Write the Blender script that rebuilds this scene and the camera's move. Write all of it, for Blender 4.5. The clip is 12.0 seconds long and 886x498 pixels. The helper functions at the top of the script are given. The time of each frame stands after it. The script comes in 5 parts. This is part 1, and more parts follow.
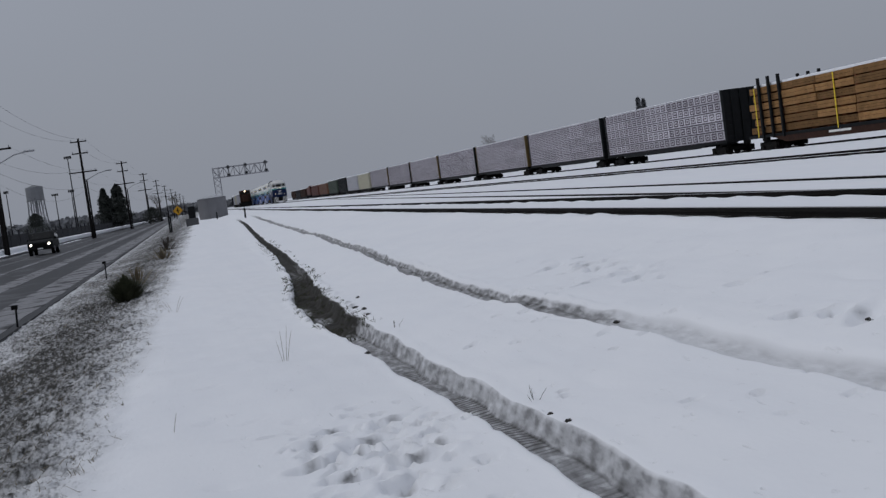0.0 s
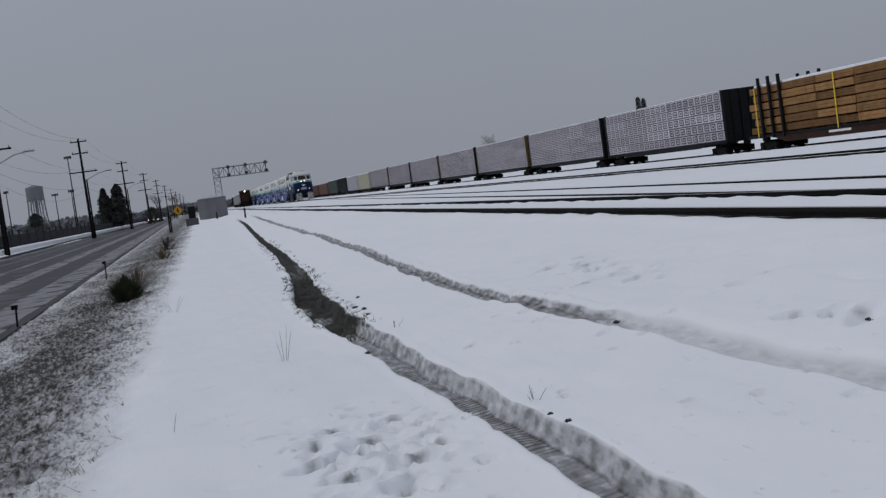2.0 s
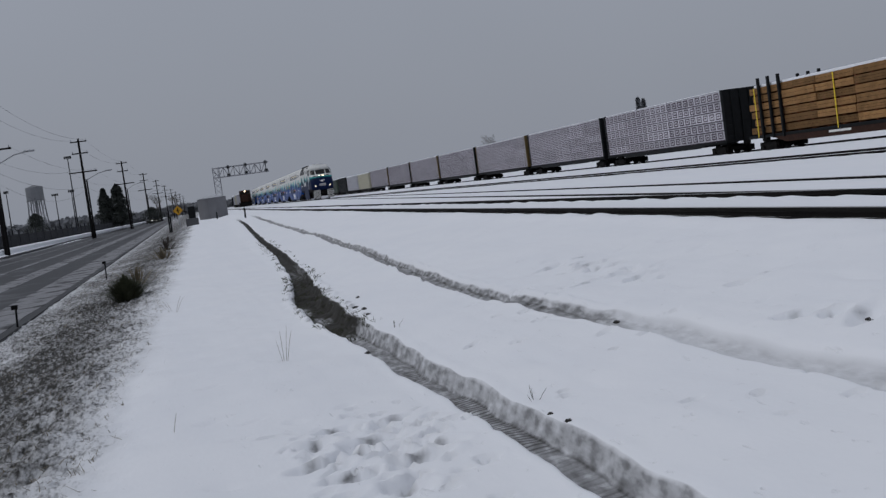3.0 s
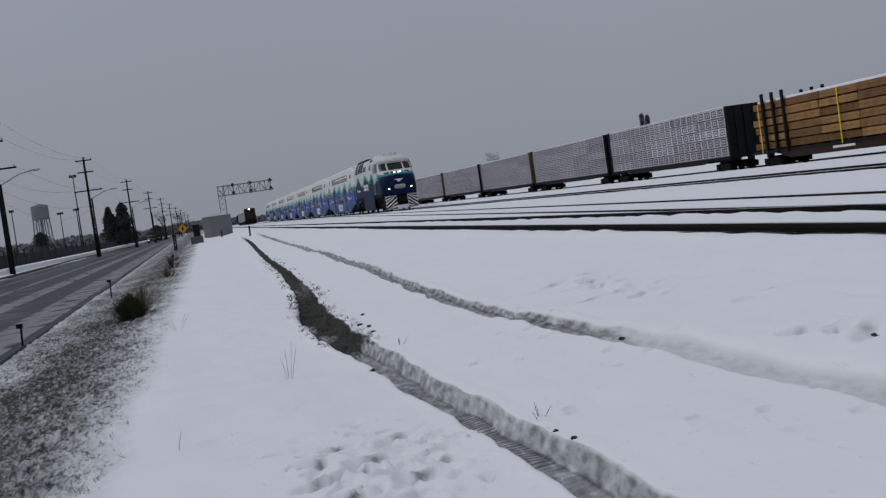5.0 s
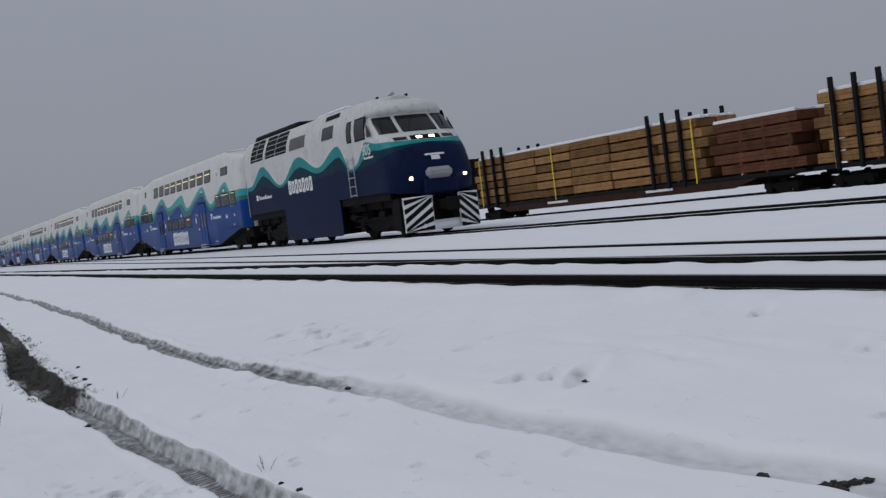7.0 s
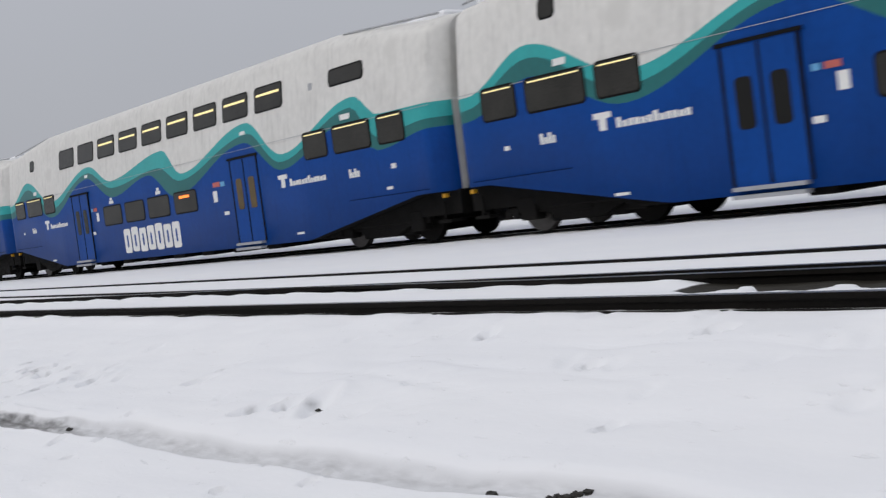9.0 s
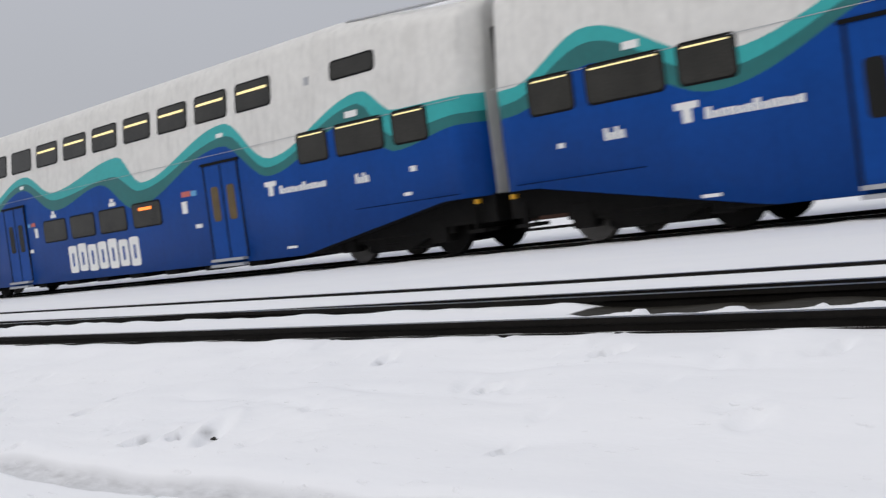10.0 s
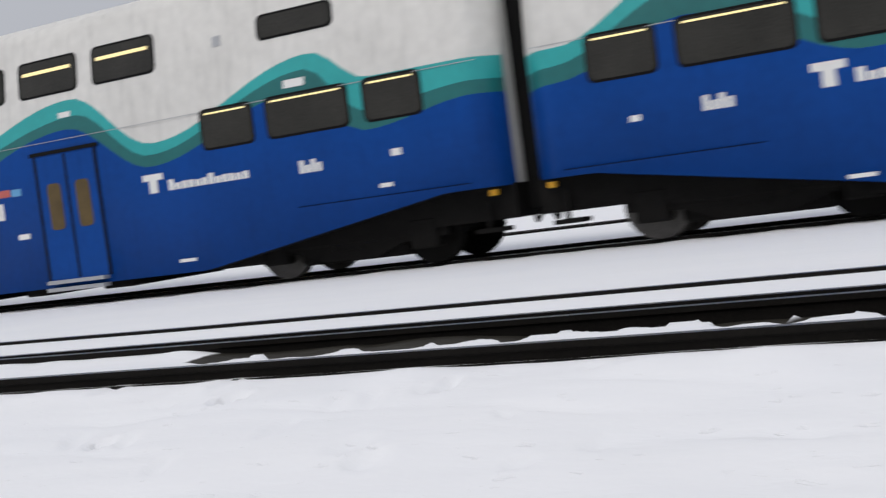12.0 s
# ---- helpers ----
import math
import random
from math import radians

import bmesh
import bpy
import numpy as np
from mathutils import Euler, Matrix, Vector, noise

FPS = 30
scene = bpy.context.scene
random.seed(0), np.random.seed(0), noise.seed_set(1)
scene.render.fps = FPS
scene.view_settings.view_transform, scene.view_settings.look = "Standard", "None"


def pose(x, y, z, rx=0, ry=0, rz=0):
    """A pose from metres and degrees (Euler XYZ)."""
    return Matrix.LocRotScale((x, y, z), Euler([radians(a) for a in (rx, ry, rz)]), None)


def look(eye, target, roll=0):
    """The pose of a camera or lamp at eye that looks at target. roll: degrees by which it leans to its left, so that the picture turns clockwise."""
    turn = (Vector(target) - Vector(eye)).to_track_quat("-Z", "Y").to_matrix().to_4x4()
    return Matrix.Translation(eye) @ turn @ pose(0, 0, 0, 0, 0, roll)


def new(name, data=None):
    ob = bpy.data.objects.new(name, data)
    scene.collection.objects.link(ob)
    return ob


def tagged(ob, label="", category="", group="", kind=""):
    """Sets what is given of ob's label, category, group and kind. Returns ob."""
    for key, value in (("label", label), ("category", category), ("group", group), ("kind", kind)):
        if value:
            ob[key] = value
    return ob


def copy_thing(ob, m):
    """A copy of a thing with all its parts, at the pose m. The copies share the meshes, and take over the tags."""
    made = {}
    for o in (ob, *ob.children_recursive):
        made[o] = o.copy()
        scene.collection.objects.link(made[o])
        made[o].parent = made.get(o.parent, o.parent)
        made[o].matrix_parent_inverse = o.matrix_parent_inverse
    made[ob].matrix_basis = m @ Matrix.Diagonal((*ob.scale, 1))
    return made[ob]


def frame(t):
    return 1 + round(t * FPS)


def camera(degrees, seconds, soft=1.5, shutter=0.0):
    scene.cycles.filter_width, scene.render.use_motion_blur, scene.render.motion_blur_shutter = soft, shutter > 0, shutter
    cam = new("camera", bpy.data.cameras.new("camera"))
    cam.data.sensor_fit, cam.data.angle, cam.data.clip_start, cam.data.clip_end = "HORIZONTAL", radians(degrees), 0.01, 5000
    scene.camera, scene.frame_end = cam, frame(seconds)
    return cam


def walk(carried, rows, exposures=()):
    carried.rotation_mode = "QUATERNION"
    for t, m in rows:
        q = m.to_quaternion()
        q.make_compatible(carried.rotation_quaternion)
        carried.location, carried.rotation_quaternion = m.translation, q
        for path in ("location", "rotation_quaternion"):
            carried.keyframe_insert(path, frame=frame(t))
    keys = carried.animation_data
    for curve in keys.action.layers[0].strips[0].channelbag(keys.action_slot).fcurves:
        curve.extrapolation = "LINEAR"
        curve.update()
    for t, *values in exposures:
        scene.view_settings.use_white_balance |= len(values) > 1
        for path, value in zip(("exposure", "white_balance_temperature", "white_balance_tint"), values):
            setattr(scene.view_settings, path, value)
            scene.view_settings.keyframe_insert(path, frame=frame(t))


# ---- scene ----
# The lens and the standing place of the camera; it only pans and tilts.
cam = camera(42.8, 12.0, soft=1.35, shutter=0.12)
EYE = (0.0, 0.0, 0.758)
PANS = [  # seconds, heading to the right of the tracks, tilt, roll
    (0.0, 11.45, -3.63, -7.89), (2.5, 11.45, -3.63, -7.89), (4.3, 11.45, -3.65, -7.89), (4.5, 11.45, -3.68, -7.91),
    (5.0, 11.34, -2.74, -8.12), (5.5, 12.35, -2.77, -8.07), (6.0, 17.66, -1.98, -7.72), (6.5, 20.69, -1.97, -7.31),
    (7.0, 25.31, -2.05, -7.02), (7.5, 27.59, -1.98, -7.38), (7.7, 27.67, -1.90, -7.30), (9.3, 42.59, -2.09, -7.46),
    (9.5, 44.15, -1.86, -7.46), (10.0, 44.26, -1.74, -7.50), (10.5, 44.55, -1.76, -7.50), (11.0, 53.72, -2.08, -7.60),
    (11.5, 58.27, -2.00, -7.25), (12.0, 63.64, -1.97, -7.44)]


def aim(heading, tilt, roll):
    h, p = radians(heading), radians(tilt)
    way = Vector((math.sin(h) * math.cos(p), math.cos(h) * math.cos(p), math.sin(p)))
    return look(EYE, Vector(EYE) + way, roll)


walk(cam, [(t, aim(a, b, c)) for t, a, b, c in PANS],
     exposures=[(0.0, -0.08, 6200, 10), (7.7, -0.08, 6200, 10), (9.3, 0.54, 6700, 10), (12.0, 0.58, 6700, 10)])

# ---- light: an even overcast, darker towards the horizon ----
world = bpy.data.worlds.new("overcast")
scene.world = world
world.use_nodes = True
wn, wl = world.node_tree.nodes, world.node_tree.links
wn.clear()
w_out, w_bg = wn.new("ShaderNodeOutputWorld"), wn.new("ShaderNodeBackground")
w_sky = wn.new("ShaderNodeTexSky")
w_sky.sky_type, w_sky.sun_disc = "NISHITA", False
w_sky.sun_elevation, w_sky.sun_rotation, w_sky.dust_density = radians(53), radians(283), 6.0
w_co, w_sep, w_map = wn.new("ShaderNodeTexCoord"), wn.new("ShaderNodeSeparateXYZ"), wn.new("ShaderNodeMapRange")
w_map.inputs["From Min"].default_value, w_map.inputs["From Max"].default_value = 0.0, 1.0
w_map.inputs["To Min"].default_value, w_map.inputs["To Max"].default_value = 0.285, 0.45
w_cloud = wn.new("ShaderNodeTexNoise")
w_cloud.inputs["Scale"].default_value, w_cloud.inputs["Detail"].default_value = 2.2, 3.0
w_cm = wn.new("ShaderNodeMapRange")
w_cm.inputs["To Min"].default_value, w_cm.inputs["To Max"].default_value = 0.93, 1.07
w_mul, w_tint, w_mix = wn.new("ShaderNodeMath"), wn.new("ShaderNodeMix"), wn.new("ShaderNodeMix")
w_mul.operation = "MULTIPLY"
w_tint.data_type, w_tint.blend_type = "RGBA", "MULTIPLY"
w_tint.inputs["Factor"].default_value = 1.0
w_tint.inputs[7].default_value = (0.94, 0.985, 1.10, 1)
w_mix.data_type = "RGBA"
w_mix.inputs["Factor"].default_value = 0.006
wl.new(w_co.outputs["Generated"], w_sep.inputs[0])
wl.new(w_co.outputs["Generated"], w_cloud.inputs["Vector"])
wl.new(w_sep.outputs["Z"], w_map.inputs["Value"])
wl.new(w_cloud.outputs["Fac"], w_cm.inputs["Value"])
wl.new(w_map.outputs[0], w_mul.inputs[0])
wl.new(w_cm.outputs[0], w_mul.inputs[1])
wl.new(w_mul.outputs[0], w_tint.inputs[6])
wl.new(w_tint.outputs[2], w_mix.inputs[6])
wl.new(w_sky.outputs[0], w_mix.inputs[7])
wl.new(w_mix.outputs[2], w_bg.inputs["Color"])
wl.new(w_bg.outputs[0], w_out.inputs[0])
sun_data = bpy.data.lights.new("sun", "SUN")
sun_data.energy, sun_data.angle, sun_data.color = 0.62, radians(35), (1.0, 0.98, 0.95)
sun = new("sun", sun_data)
sun.matrix_world = look((-45, 10, 62), (0, 0, 0))


# ---- materials ----
def mat(name, color, rough=0.6, metal=0.0, vary=0.25, scale=4.0, bump=0.15, fine=40.0, wear=None, wear_at=0.62, emit=None, power=0.0, spec=0.5, each=0.0, streak=0.0):
    """A surface with two scales of variation in tone, fine relief and, if asked, patches of a second colour."""
    m = bpy.data.materials.new(name)
    m.use_nodes = True
    n, l = m.node_tree.nodes, m.node_tree.links
    b = n["Principled BSDF"]
    b.inputs["Roughness"].default_value, b.inputs["Metallic"].default_value = rough, metal
    b.inputs["Specular IOR Level"].default_value = spec
    co = n.new("ShaderNodeTexCoord")
    big, small = n.new("ShaderNodeTexNoise"), n.new("ShaderNodeTexNoise")
    big.inputs["Scale"].default_value, big.inputs["Detail"].default_value = scale, 5.0
    small.inputs["Scale"].default_value, small.inputs["Detail"].default_value = fine, 4.0
    l.new(co.outputs["Object"], big.inputs["Vector"])
    l.new(co.outputs["Object"], small.inputs["Vector"])
    add = n.new("ShaderNodeMath")
    add.operation = "ADD"
    l.new(big.outputs["Fac"], add.inputs[0])
    l.new(small.outputs["Fac"], add.inputs[1])
    span = n.new("ShaderNodeMapRange")
    span.inputs["From Min"].default_value, span.inputs["From Max"].default_value = 0.6, 1.4
    span.inputs["To Min"].default_value, span.inputs["To Max"].default_value = 1 - vary, 1 + vary
    l.new(add.outputs[0], span.inputs["Value"])
    tone = n.new("ShaderNodeMix")
    tone.data_type, tone.blend_type = "RGBA", "MULTIPLY"
    tone.inputs["Factor"].default_value = 1.0
    tone.inputs[6].default_value = (*color, 1)
    l.new(span.outputs[0], tone.inputs[7])
    last = tone.outputs[2]
    if each:
        info, er, et = n.new("ShaderNodeObjectInfo"), n.new("ShaderNodeMapRange"), n.new("ShaderNodeMix")
        er.inputs["To Min"].default_value, er.inputs["To Max"].default_value = 1 - each, 1 + each * 0.6
        et.data_type, et.blend_type = "RGBA", "MULTIPLY"
        et.inputs["Factor"].default_value = 1.0
        l.new(info.outputs["Random"], er.inputs["Value"])
        l.new(last, et.inputs[6])
        l.new(er.outputs[0], et.inputs[7])
        last = et.outputs[2]
    if streak:
        sm, sn, sr, st = n.new("ShaderNodeMapping"), n.new("ShaderNodeTexNoise"), n.new("ShaderNodeMapRange"), n.new("ShaderNodeMix")
        sm.inputs["Scale"].default_value = (5.0, 5.0, 0.35)
        sn.inputs["Scale"].default_value, sn.inputs["Detail"].default_value = 1.6, 6.0
        sr.inputs["From Min"].default_value, sr.inputs["From Max"].default_value = 0.52, 0.74
        sr.inputs["To Min"].default_value, sr.inputs["To Max"].default_value = 1.0, 1 - streak
        st.data_type, st.blend_type = "RGBA", "MULTIPLY"
        st.inputs["Factor"].default_value = 1.0
        l.new(co.outputs["Object"], sm.inputs["Vector"])
        l.new(sm.outputs[0], sn.inputs["Vector"])
        l.new(sn.outputs["Fac"], sr.inputs["Value"])
        l.new(last, st.inputs[6])
        l.new(sr.outputs[0], st.inputs[7])
        last = st.outputs[2]
    if wear:
        ramp, mix = n.new("ShaderNodeMapRange"), n.new("ShaderNodeMix")
        ramp.inputs["From Min"].default_value, ramp.inputs["From Max"].default_value = wear_at, wear_at + 0.12
        mix.data_type = "RGBA"
        mix.inputs[7].default_value = (*wear, 1)
        l.new(big.outputs["Fac"], ramp.inputs["Value"])
        l.new(ramp.outputs[0], mix.inputs["Factor"])
        l.new(last, mix.inputs[6])
        last = mix.outputs[2]
    l.new(last, b.inputs["Base Color"])
    if bump:
        bm_ = n.new("ShaderNodeBump")
        bm_.inputs["Strength"].default_value, bm_.inputs["Distance"].default_value = bump, 0.02
        l.new(add.outputs[0], bm_.inputs["Height"])
        l.new(bm_.outputs[0], b.inputs["Normal"])
    if emit:
        b.inputs["Emission Color"].default_value, b.inputs["Emission Strength"].default_value = (*emit, 1), power
    return m


def ground_mat():
    """Snow with muddy wheel tracks, slush, painted shade in hollows and the grassy bank, by the masks laid on the
    ground.
    """
    m = bpy.data.materials.new("snow_ground")
    m.use_nodes = True
    n, l = m.node_tree.nodes, m.node_tree.links
    b = n["Principled BSDF"]
    b.inputs["Roughness"].default_value = 0.7
    geo_ = n.new("ShaderNodeNewGeometry")

    along = n.new("ShaderNodeVectorMath")
    along.operation = "MULTIPLY"
    along.inputs[1].default_value = (1.0, 0.4, 1.0)
    l.new(geo_.outputs["Position"], along.inputs[0])

    def nz(scale, detail=5.0):
        k = n.new("ShaderNodeTexNoise")
        k.inputs["Scale"].default_value, k.inputs["Detail"].default_value = scale, detail
        l.new(along.outputs[0], k.inputs["Vector"])
        return k.outputs["Fac"]

    def rng(v, a, b_, c, d):
        k = n.new("ShaderNodeMapRange")
        for s, x in zip(("From Min", "From Max", "To Min", "To Max"), (a, b_, c, d)):
            k.inputs[s].default_value = x
        l.new(v, k.inputs["Value"])
        return k.outputs[0]

    def mth(op, p, q):
        k = n.new("ShaderNodeMath")
        k.operation = op
        for s, x in zip(k.inputs, (p, q)):
            if isinstance(x, float):
                s.default_value = x
            else:
                l.new(x, s)
        return k.outputs[0]

    def mixc(f, a, b_):
        k = n.new("ShaderNodeMix")
        k.data_type = "RGBA"
        l.new(f, k.inputs["Factor"])
        for s, x in ((k.inputs[6], a), (k.inputs[7], b_)):
            if isinstance(x, tuple):
                s.default_value = (*x, 1)
            else:
                l.new(x, s)
        return k.outputs[2]

    def mask(name):
        k = n.new("ShaderNodeAttribute")
        k.attribute_name = name
        return k.outputs["Fac"]
    snow = mixc(nz(1.3), (0.79, 0.805, 0.84), (0.86, 0.865, 0.88))
    mud_shade = mixc(nz(9.0), (0.009, 0.008, 0.006), (0.048, 0.044, 0.036))
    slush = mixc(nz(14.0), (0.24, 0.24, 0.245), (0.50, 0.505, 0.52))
    grass = mixc(nz(31.0), (0.020, 0.019, 0.017), (0.095, 0.092, 0.086))
    # The first mask holds rut soil plus shade painted into prints and the near trough.
    m_in, b_in = mask("mud_shade"), mask("bank")
    broken = mth("ADD", m_in, mth("MULTIPLY", rng(nz(16.0, 6.0), 0.3, 0.7, -0.17, 0.17), rng(m_in, 0.24, 0.42, 0.0, 1.0)))
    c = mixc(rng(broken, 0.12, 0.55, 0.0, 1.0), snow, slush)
    c = mixc(rng(broken, 0.50, 0.92, 0.0, 1.0), c, mud_shade)
    c = mixc(rng(b_in, 0.05, 0.6, 0.0, 0.9), c, mixc(nz(12.0), (0.30, 0.30, 0.30), (0.48, 0.48, 0.485)))
    tuft = mth("ADD", b_in, mth("MULTIPLY", mth("ADD", rng(nz(38.0, 8.0), 0.34, 0.66, -0.30, 0.30), rng(nz(17.0, 6.0), 0.34, 0.66, -0.30, 0.30)), rng(b_in, 0.0, 0.3, 0.0, 1.0)))
    c = mixc(rng(tuft, 0.25, 0.95, 0.0, 1.0), c, grass)
    tread = n.new("ShaderNodeTexWave")
    tread.bands_direction = "Y"
    tread.inputs["Scale"].default_value, tread.inputs["Distortion"].default_value, tread.inputs["Detail"].default_value = 4.6, 0.7, 2.0
    l.new(geo_.outputs["Position"], tread.inputs["Vector"])
    c = mixc(mth("MULTIPLY", rng(tread.outputs["Fac"], 0.45, 0.1, 0.0, 0.65), mask("tread")), c, mud_shade)
    l.new(c, b.inputs["Base Color"])
    l.new(rng(broken, 0.5, 0.9, 0.8, 0.68), b.inputs["Roughness"])
    b.inputs["Specular IOR Level"].default_value = 0.15
    pits = rng(nz(17.0, 3.0), 0.66, 0.80, 0.0, -0.55)
    high = mth("ADD", mth("MULTIPLY", nz(2.2, 4.0), 1.1), mth("MULTIPLY", nz(34.0, 4.0), 0.10))
    high = mth("ADD", high, pits)
    high = mth("ADD", high, mth("MULTIPLY", tread.outputs["Fac"], mth("MULTIPLY", mask("tread"), 0.8)))
    high = mth("ADD", high, mth("MULTIPLY", nz(24.0, 8.0), mth("MULTIPLY", b_in, 3.0)))
    bp = n.new("ShaderNodeBump")
    bp.inputs["Strength"].default_value, bp.inputs["Distance"].default_value = 0.5, 0.04
    l.new(high, bp.inputs["Height"])
    l.new(bp.outputs[0], b.inputs["Normal"])
    return m


SNOW_GROUND = ground_mat()
SNOW = mat("snow", (0.84, 0.85, 0.88), 0.75, vary=0.05, scale=2, bump=0.3, fine=18)
ROAD = mat("wet_asphalt", (0.016, 0.016, 0.017), 0.45, vary=0.4, scale=0.5, bump=0.1, fine=25, wear=(0.10, 0.10, 0.105), wear_at=0.57, spec=0.10)
SLUSH = mat("slush", (0.24, 0.24, 0.25), 0.7, vary=0.35, scale=1.2, bump=0.5, fine=14, wear=(0.045, 0.045, 0.047), wear_at=0.5, spec=0.15)
RAIL_TOP = mat("polished_rail", (0.30, 0.29, 0.28), 0.32, 0.9, vary=0.1, bump=0.02)
RAIL = mat("rusty_rail", (0.007, 0.006, 0.005), 0.75, 0.0, vary=0.4, scale=5, bump=0.2, spec=0.12)
BALLAST = mat("dark_ballast", (0.006, 0.006, 0.005), 0.9, vary=0.6, scale=8, bump=0.9, fine=30, spec=0.12)
BLUE = mat("blue_paint", (0.002, 0.056, 0.275), 0.40, vary=0.14, scale=1.2, bump=0.02, fine=8, spec=0.14, streak=0.12)
NAVY = mat("navy_paint", (0.003, 0.0105, 0.046), 0.5, vary=0.25, scale=1.5, bump=0.03, fine=9, spec=0.10, streak=0.3)
DEEP_GREEN = mat("deep_green_paint", (0.0035, 0.030, 0.055), 0.5, vary=0.2, scale=1.5, bump=0.03, fine=9, spec=0.10, streak=0.3)
LOUVRE = mat("grimy_louvre_steel", (0.11, 0.11, 0.105), 0.7, vary=0.3, scale=2, bump=0.2)
TEAL_LOCO = mat("grimy_teal_paint", (0.016, 0.26, 0.26), 0.45, vary=0.15, scale=1.2, bump=0.02, fine=8, spec=0.2, streak=0.4)
WHITE_LOCO = mat("grimy_white_paint", (0.62, 0.62, 0.60), 0.55, vary=0.14, scale=0.9, bump=0.03, fine=6, wear=(0.54, 0.53, 0.51), wear_at=0.60, streak=0.26)
GREEN = mat("green_paint", (0.008, 0.135, 0.135), 0.35, vary=0.12, scale=1.2, bump=0.02, fine=8)
TEAL = mat("teal_paint", (0.02, 0.36, 0.36), 0.35, vary=0.10, scale=1.2, bump=0.02, fine=8)
WHITE = mat("white_paint", (0.70, 0.69, 0.66), 0.42, vary=0.10, scale=0.9, bump=0.03, fine=6, wear=(0.64, 0.63, 0.60), wear_at=0.60, streak=0.14)
DECAL = mat("white_film", (0.78, 0.78, 0.76), 0.5, vary=0.05, bump=0.0)
RED_FILM = mat("red_film", (0.5, 0.12, 0.10), 0.5, vary=0.1, bump=0.0)
SKY_FILM = mat("light_blue_film", (0.12, 0.36, 0.62), 0.5, vary=0.1, bump=0.0)
GLASS = mat("tinted_window_glass", (0.010, 0.010, 0.009), 0.08, vary=0.2, scale=2, bump=0.0, spec=0.25)
COACH_GLASS = mat("coach_window_glass", (0.030, 0.029, 0.025), 0.10, vary=0.45, scale=1.3, bump=0.0, spec=0.3)
RUBBER = mat("black_rubber", (0.006, 0.006, 0.006), 0.7, vary=0.3, bump=0.1, spec=0.12)
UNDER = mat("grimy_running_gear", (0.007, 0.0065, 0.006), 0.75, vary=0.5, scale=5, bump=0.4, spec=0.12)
STEEL = mat("worn_wheel_steel", (0.09, 0.085, 0.08), 0.5, 0.6, vary=0.4, scale=9, bump=0.2)
GALV = mat("galvanised_steel", (0.42, 0.43, 0.45), 0.55, 0.4, vary=0.15, bump=0.1)
DARK_STEEL = mat("dark_painted_steel", (0.010, 0.011, 0.012), 0.6, vary=0.4, scale=3, bump=0.2, spec=0.12)
BROWN_STEEL = mat("brown_painted_steel", (0.12, 0.05, 0.025), 0.7, vary=0.4, scale=2, bump=0.2, wear=(0.05, 0.03, 0.02))
RED_STEEL = mat("oxide_red_steel", (0.09, 0.028, 0.02), 0.7, vary=0.4, scale=1, bump=0.2)
GREEN_STEEL = mat("dull_green_steel", (0.035, 0.05, 0.035), 0.7, vary=0.4, scale=1, bump=0.2)
CREAM_STEEL = mat("cream_steel", (0.45, 0.43, 0.33), 0.6, vary=0.2, scale=1, bump=0.1, wear=(0.25, 0.22, 0.16))
GREY_STEEL = mat("grey_steel", (0.40, 0.40, 0.43), 0.6, vary=0.2, scale=1, bump=0.1)
YELLOW_STEEL = mat("yellow_ochre_steel", (0.13, 0.085, 0.025), 0.6, vary=0.25, scale=2, bump=0.1)
WRAP = mat("white_lumber_wrap", (0.62, 0.60, 0.65), 0.55, each=0.16, vary=0.16, scale=1.5, bump=0.4, fine=7)
PRINT = mat("printed_marks", (0.06, 0.035, 0.055), 0.6, vary=0.2, bump=0.0)
LUMBER = mat("sawn_lumber", (0.27, 0.148, 0.060), 0.8, each=0.45, spec=0.15, vary=0.45, scale=1.6, bump=0.5, fine=16, wear=(0.20, 0.10, 0.05))
OLD_LUMBER = mat("weathered_lumber", (0.15, 0.062, 0.032), 0.85, each=0.5, spec=0.15, vary=0.5, scale=1.6, bump=0.5, fine=16)
STRAP = mat("yellow_strap", (0.75, 0.55, 0.02), 0.6, vary=0.1, bump=0.1)
WOOD_POLE = mat("creosoted_pole", (0.012, 0.011, 0.011), 0.9, vary=0.4, scale=3, bump=0.4, spec=0.08)
FENCE_GREY = mat("dark_fence_boards", (0.040, 0.041, 0.045), 0.9, vary=0.3, scale=1.2, bump=0.3, spec=0.1)
SHED_GREY = mat("dull_grey_tank_paint", (0.17, 0.17, 0.18), 0.7, vary=0.15, scale=1.5, bump=0.1)
DARK_BROWN = mat("dark_brown_steel", (0.040, 0.020, 0.014), 0.8, vary=0.4, scale=2, bump=0.2, spec=0.15)
CONCRETE = mat("grey_concrete", (0.085, 0.085, 0.09), 0.85, vary=0.25, scale=1.2, bump=0.3)
TANK_GREY = mat("light_grey_paint", (0.30, 0.30, 0.32), 0.6, vary=0.15, scale=1.5, bump=0.1)
SIGN_YELLOW = mat("yellow_sign", (0.65, 0.33, 0.01), 0.5, vary=0.1, bump=0.0)
NEEDLE = mat("dark_conifer", (0.034, 0.040, 0.034), 0.8, vary=0.4, scale=3, bump=0.0)
TWIG = mat("bare_twigs", (0.07, 0.06, 0.05), 0.85, vary=0.3, bump=0.0)
STRAW = mat("dead_grass", (0.16, 0.13, 0.08), 0.85, vary=0.5, scale=6, bump=0.0)
BUSHGREEN = mat("dark_broom", (0.05, 0.055, 0.028), 0.85, vary=0.5, scale=5, bump=0.0)
MUDROCK = mat("dark_clod", (0.025, 0.023, 0.02), 0.9, vary=0.5, scale=12, bump=0.6)
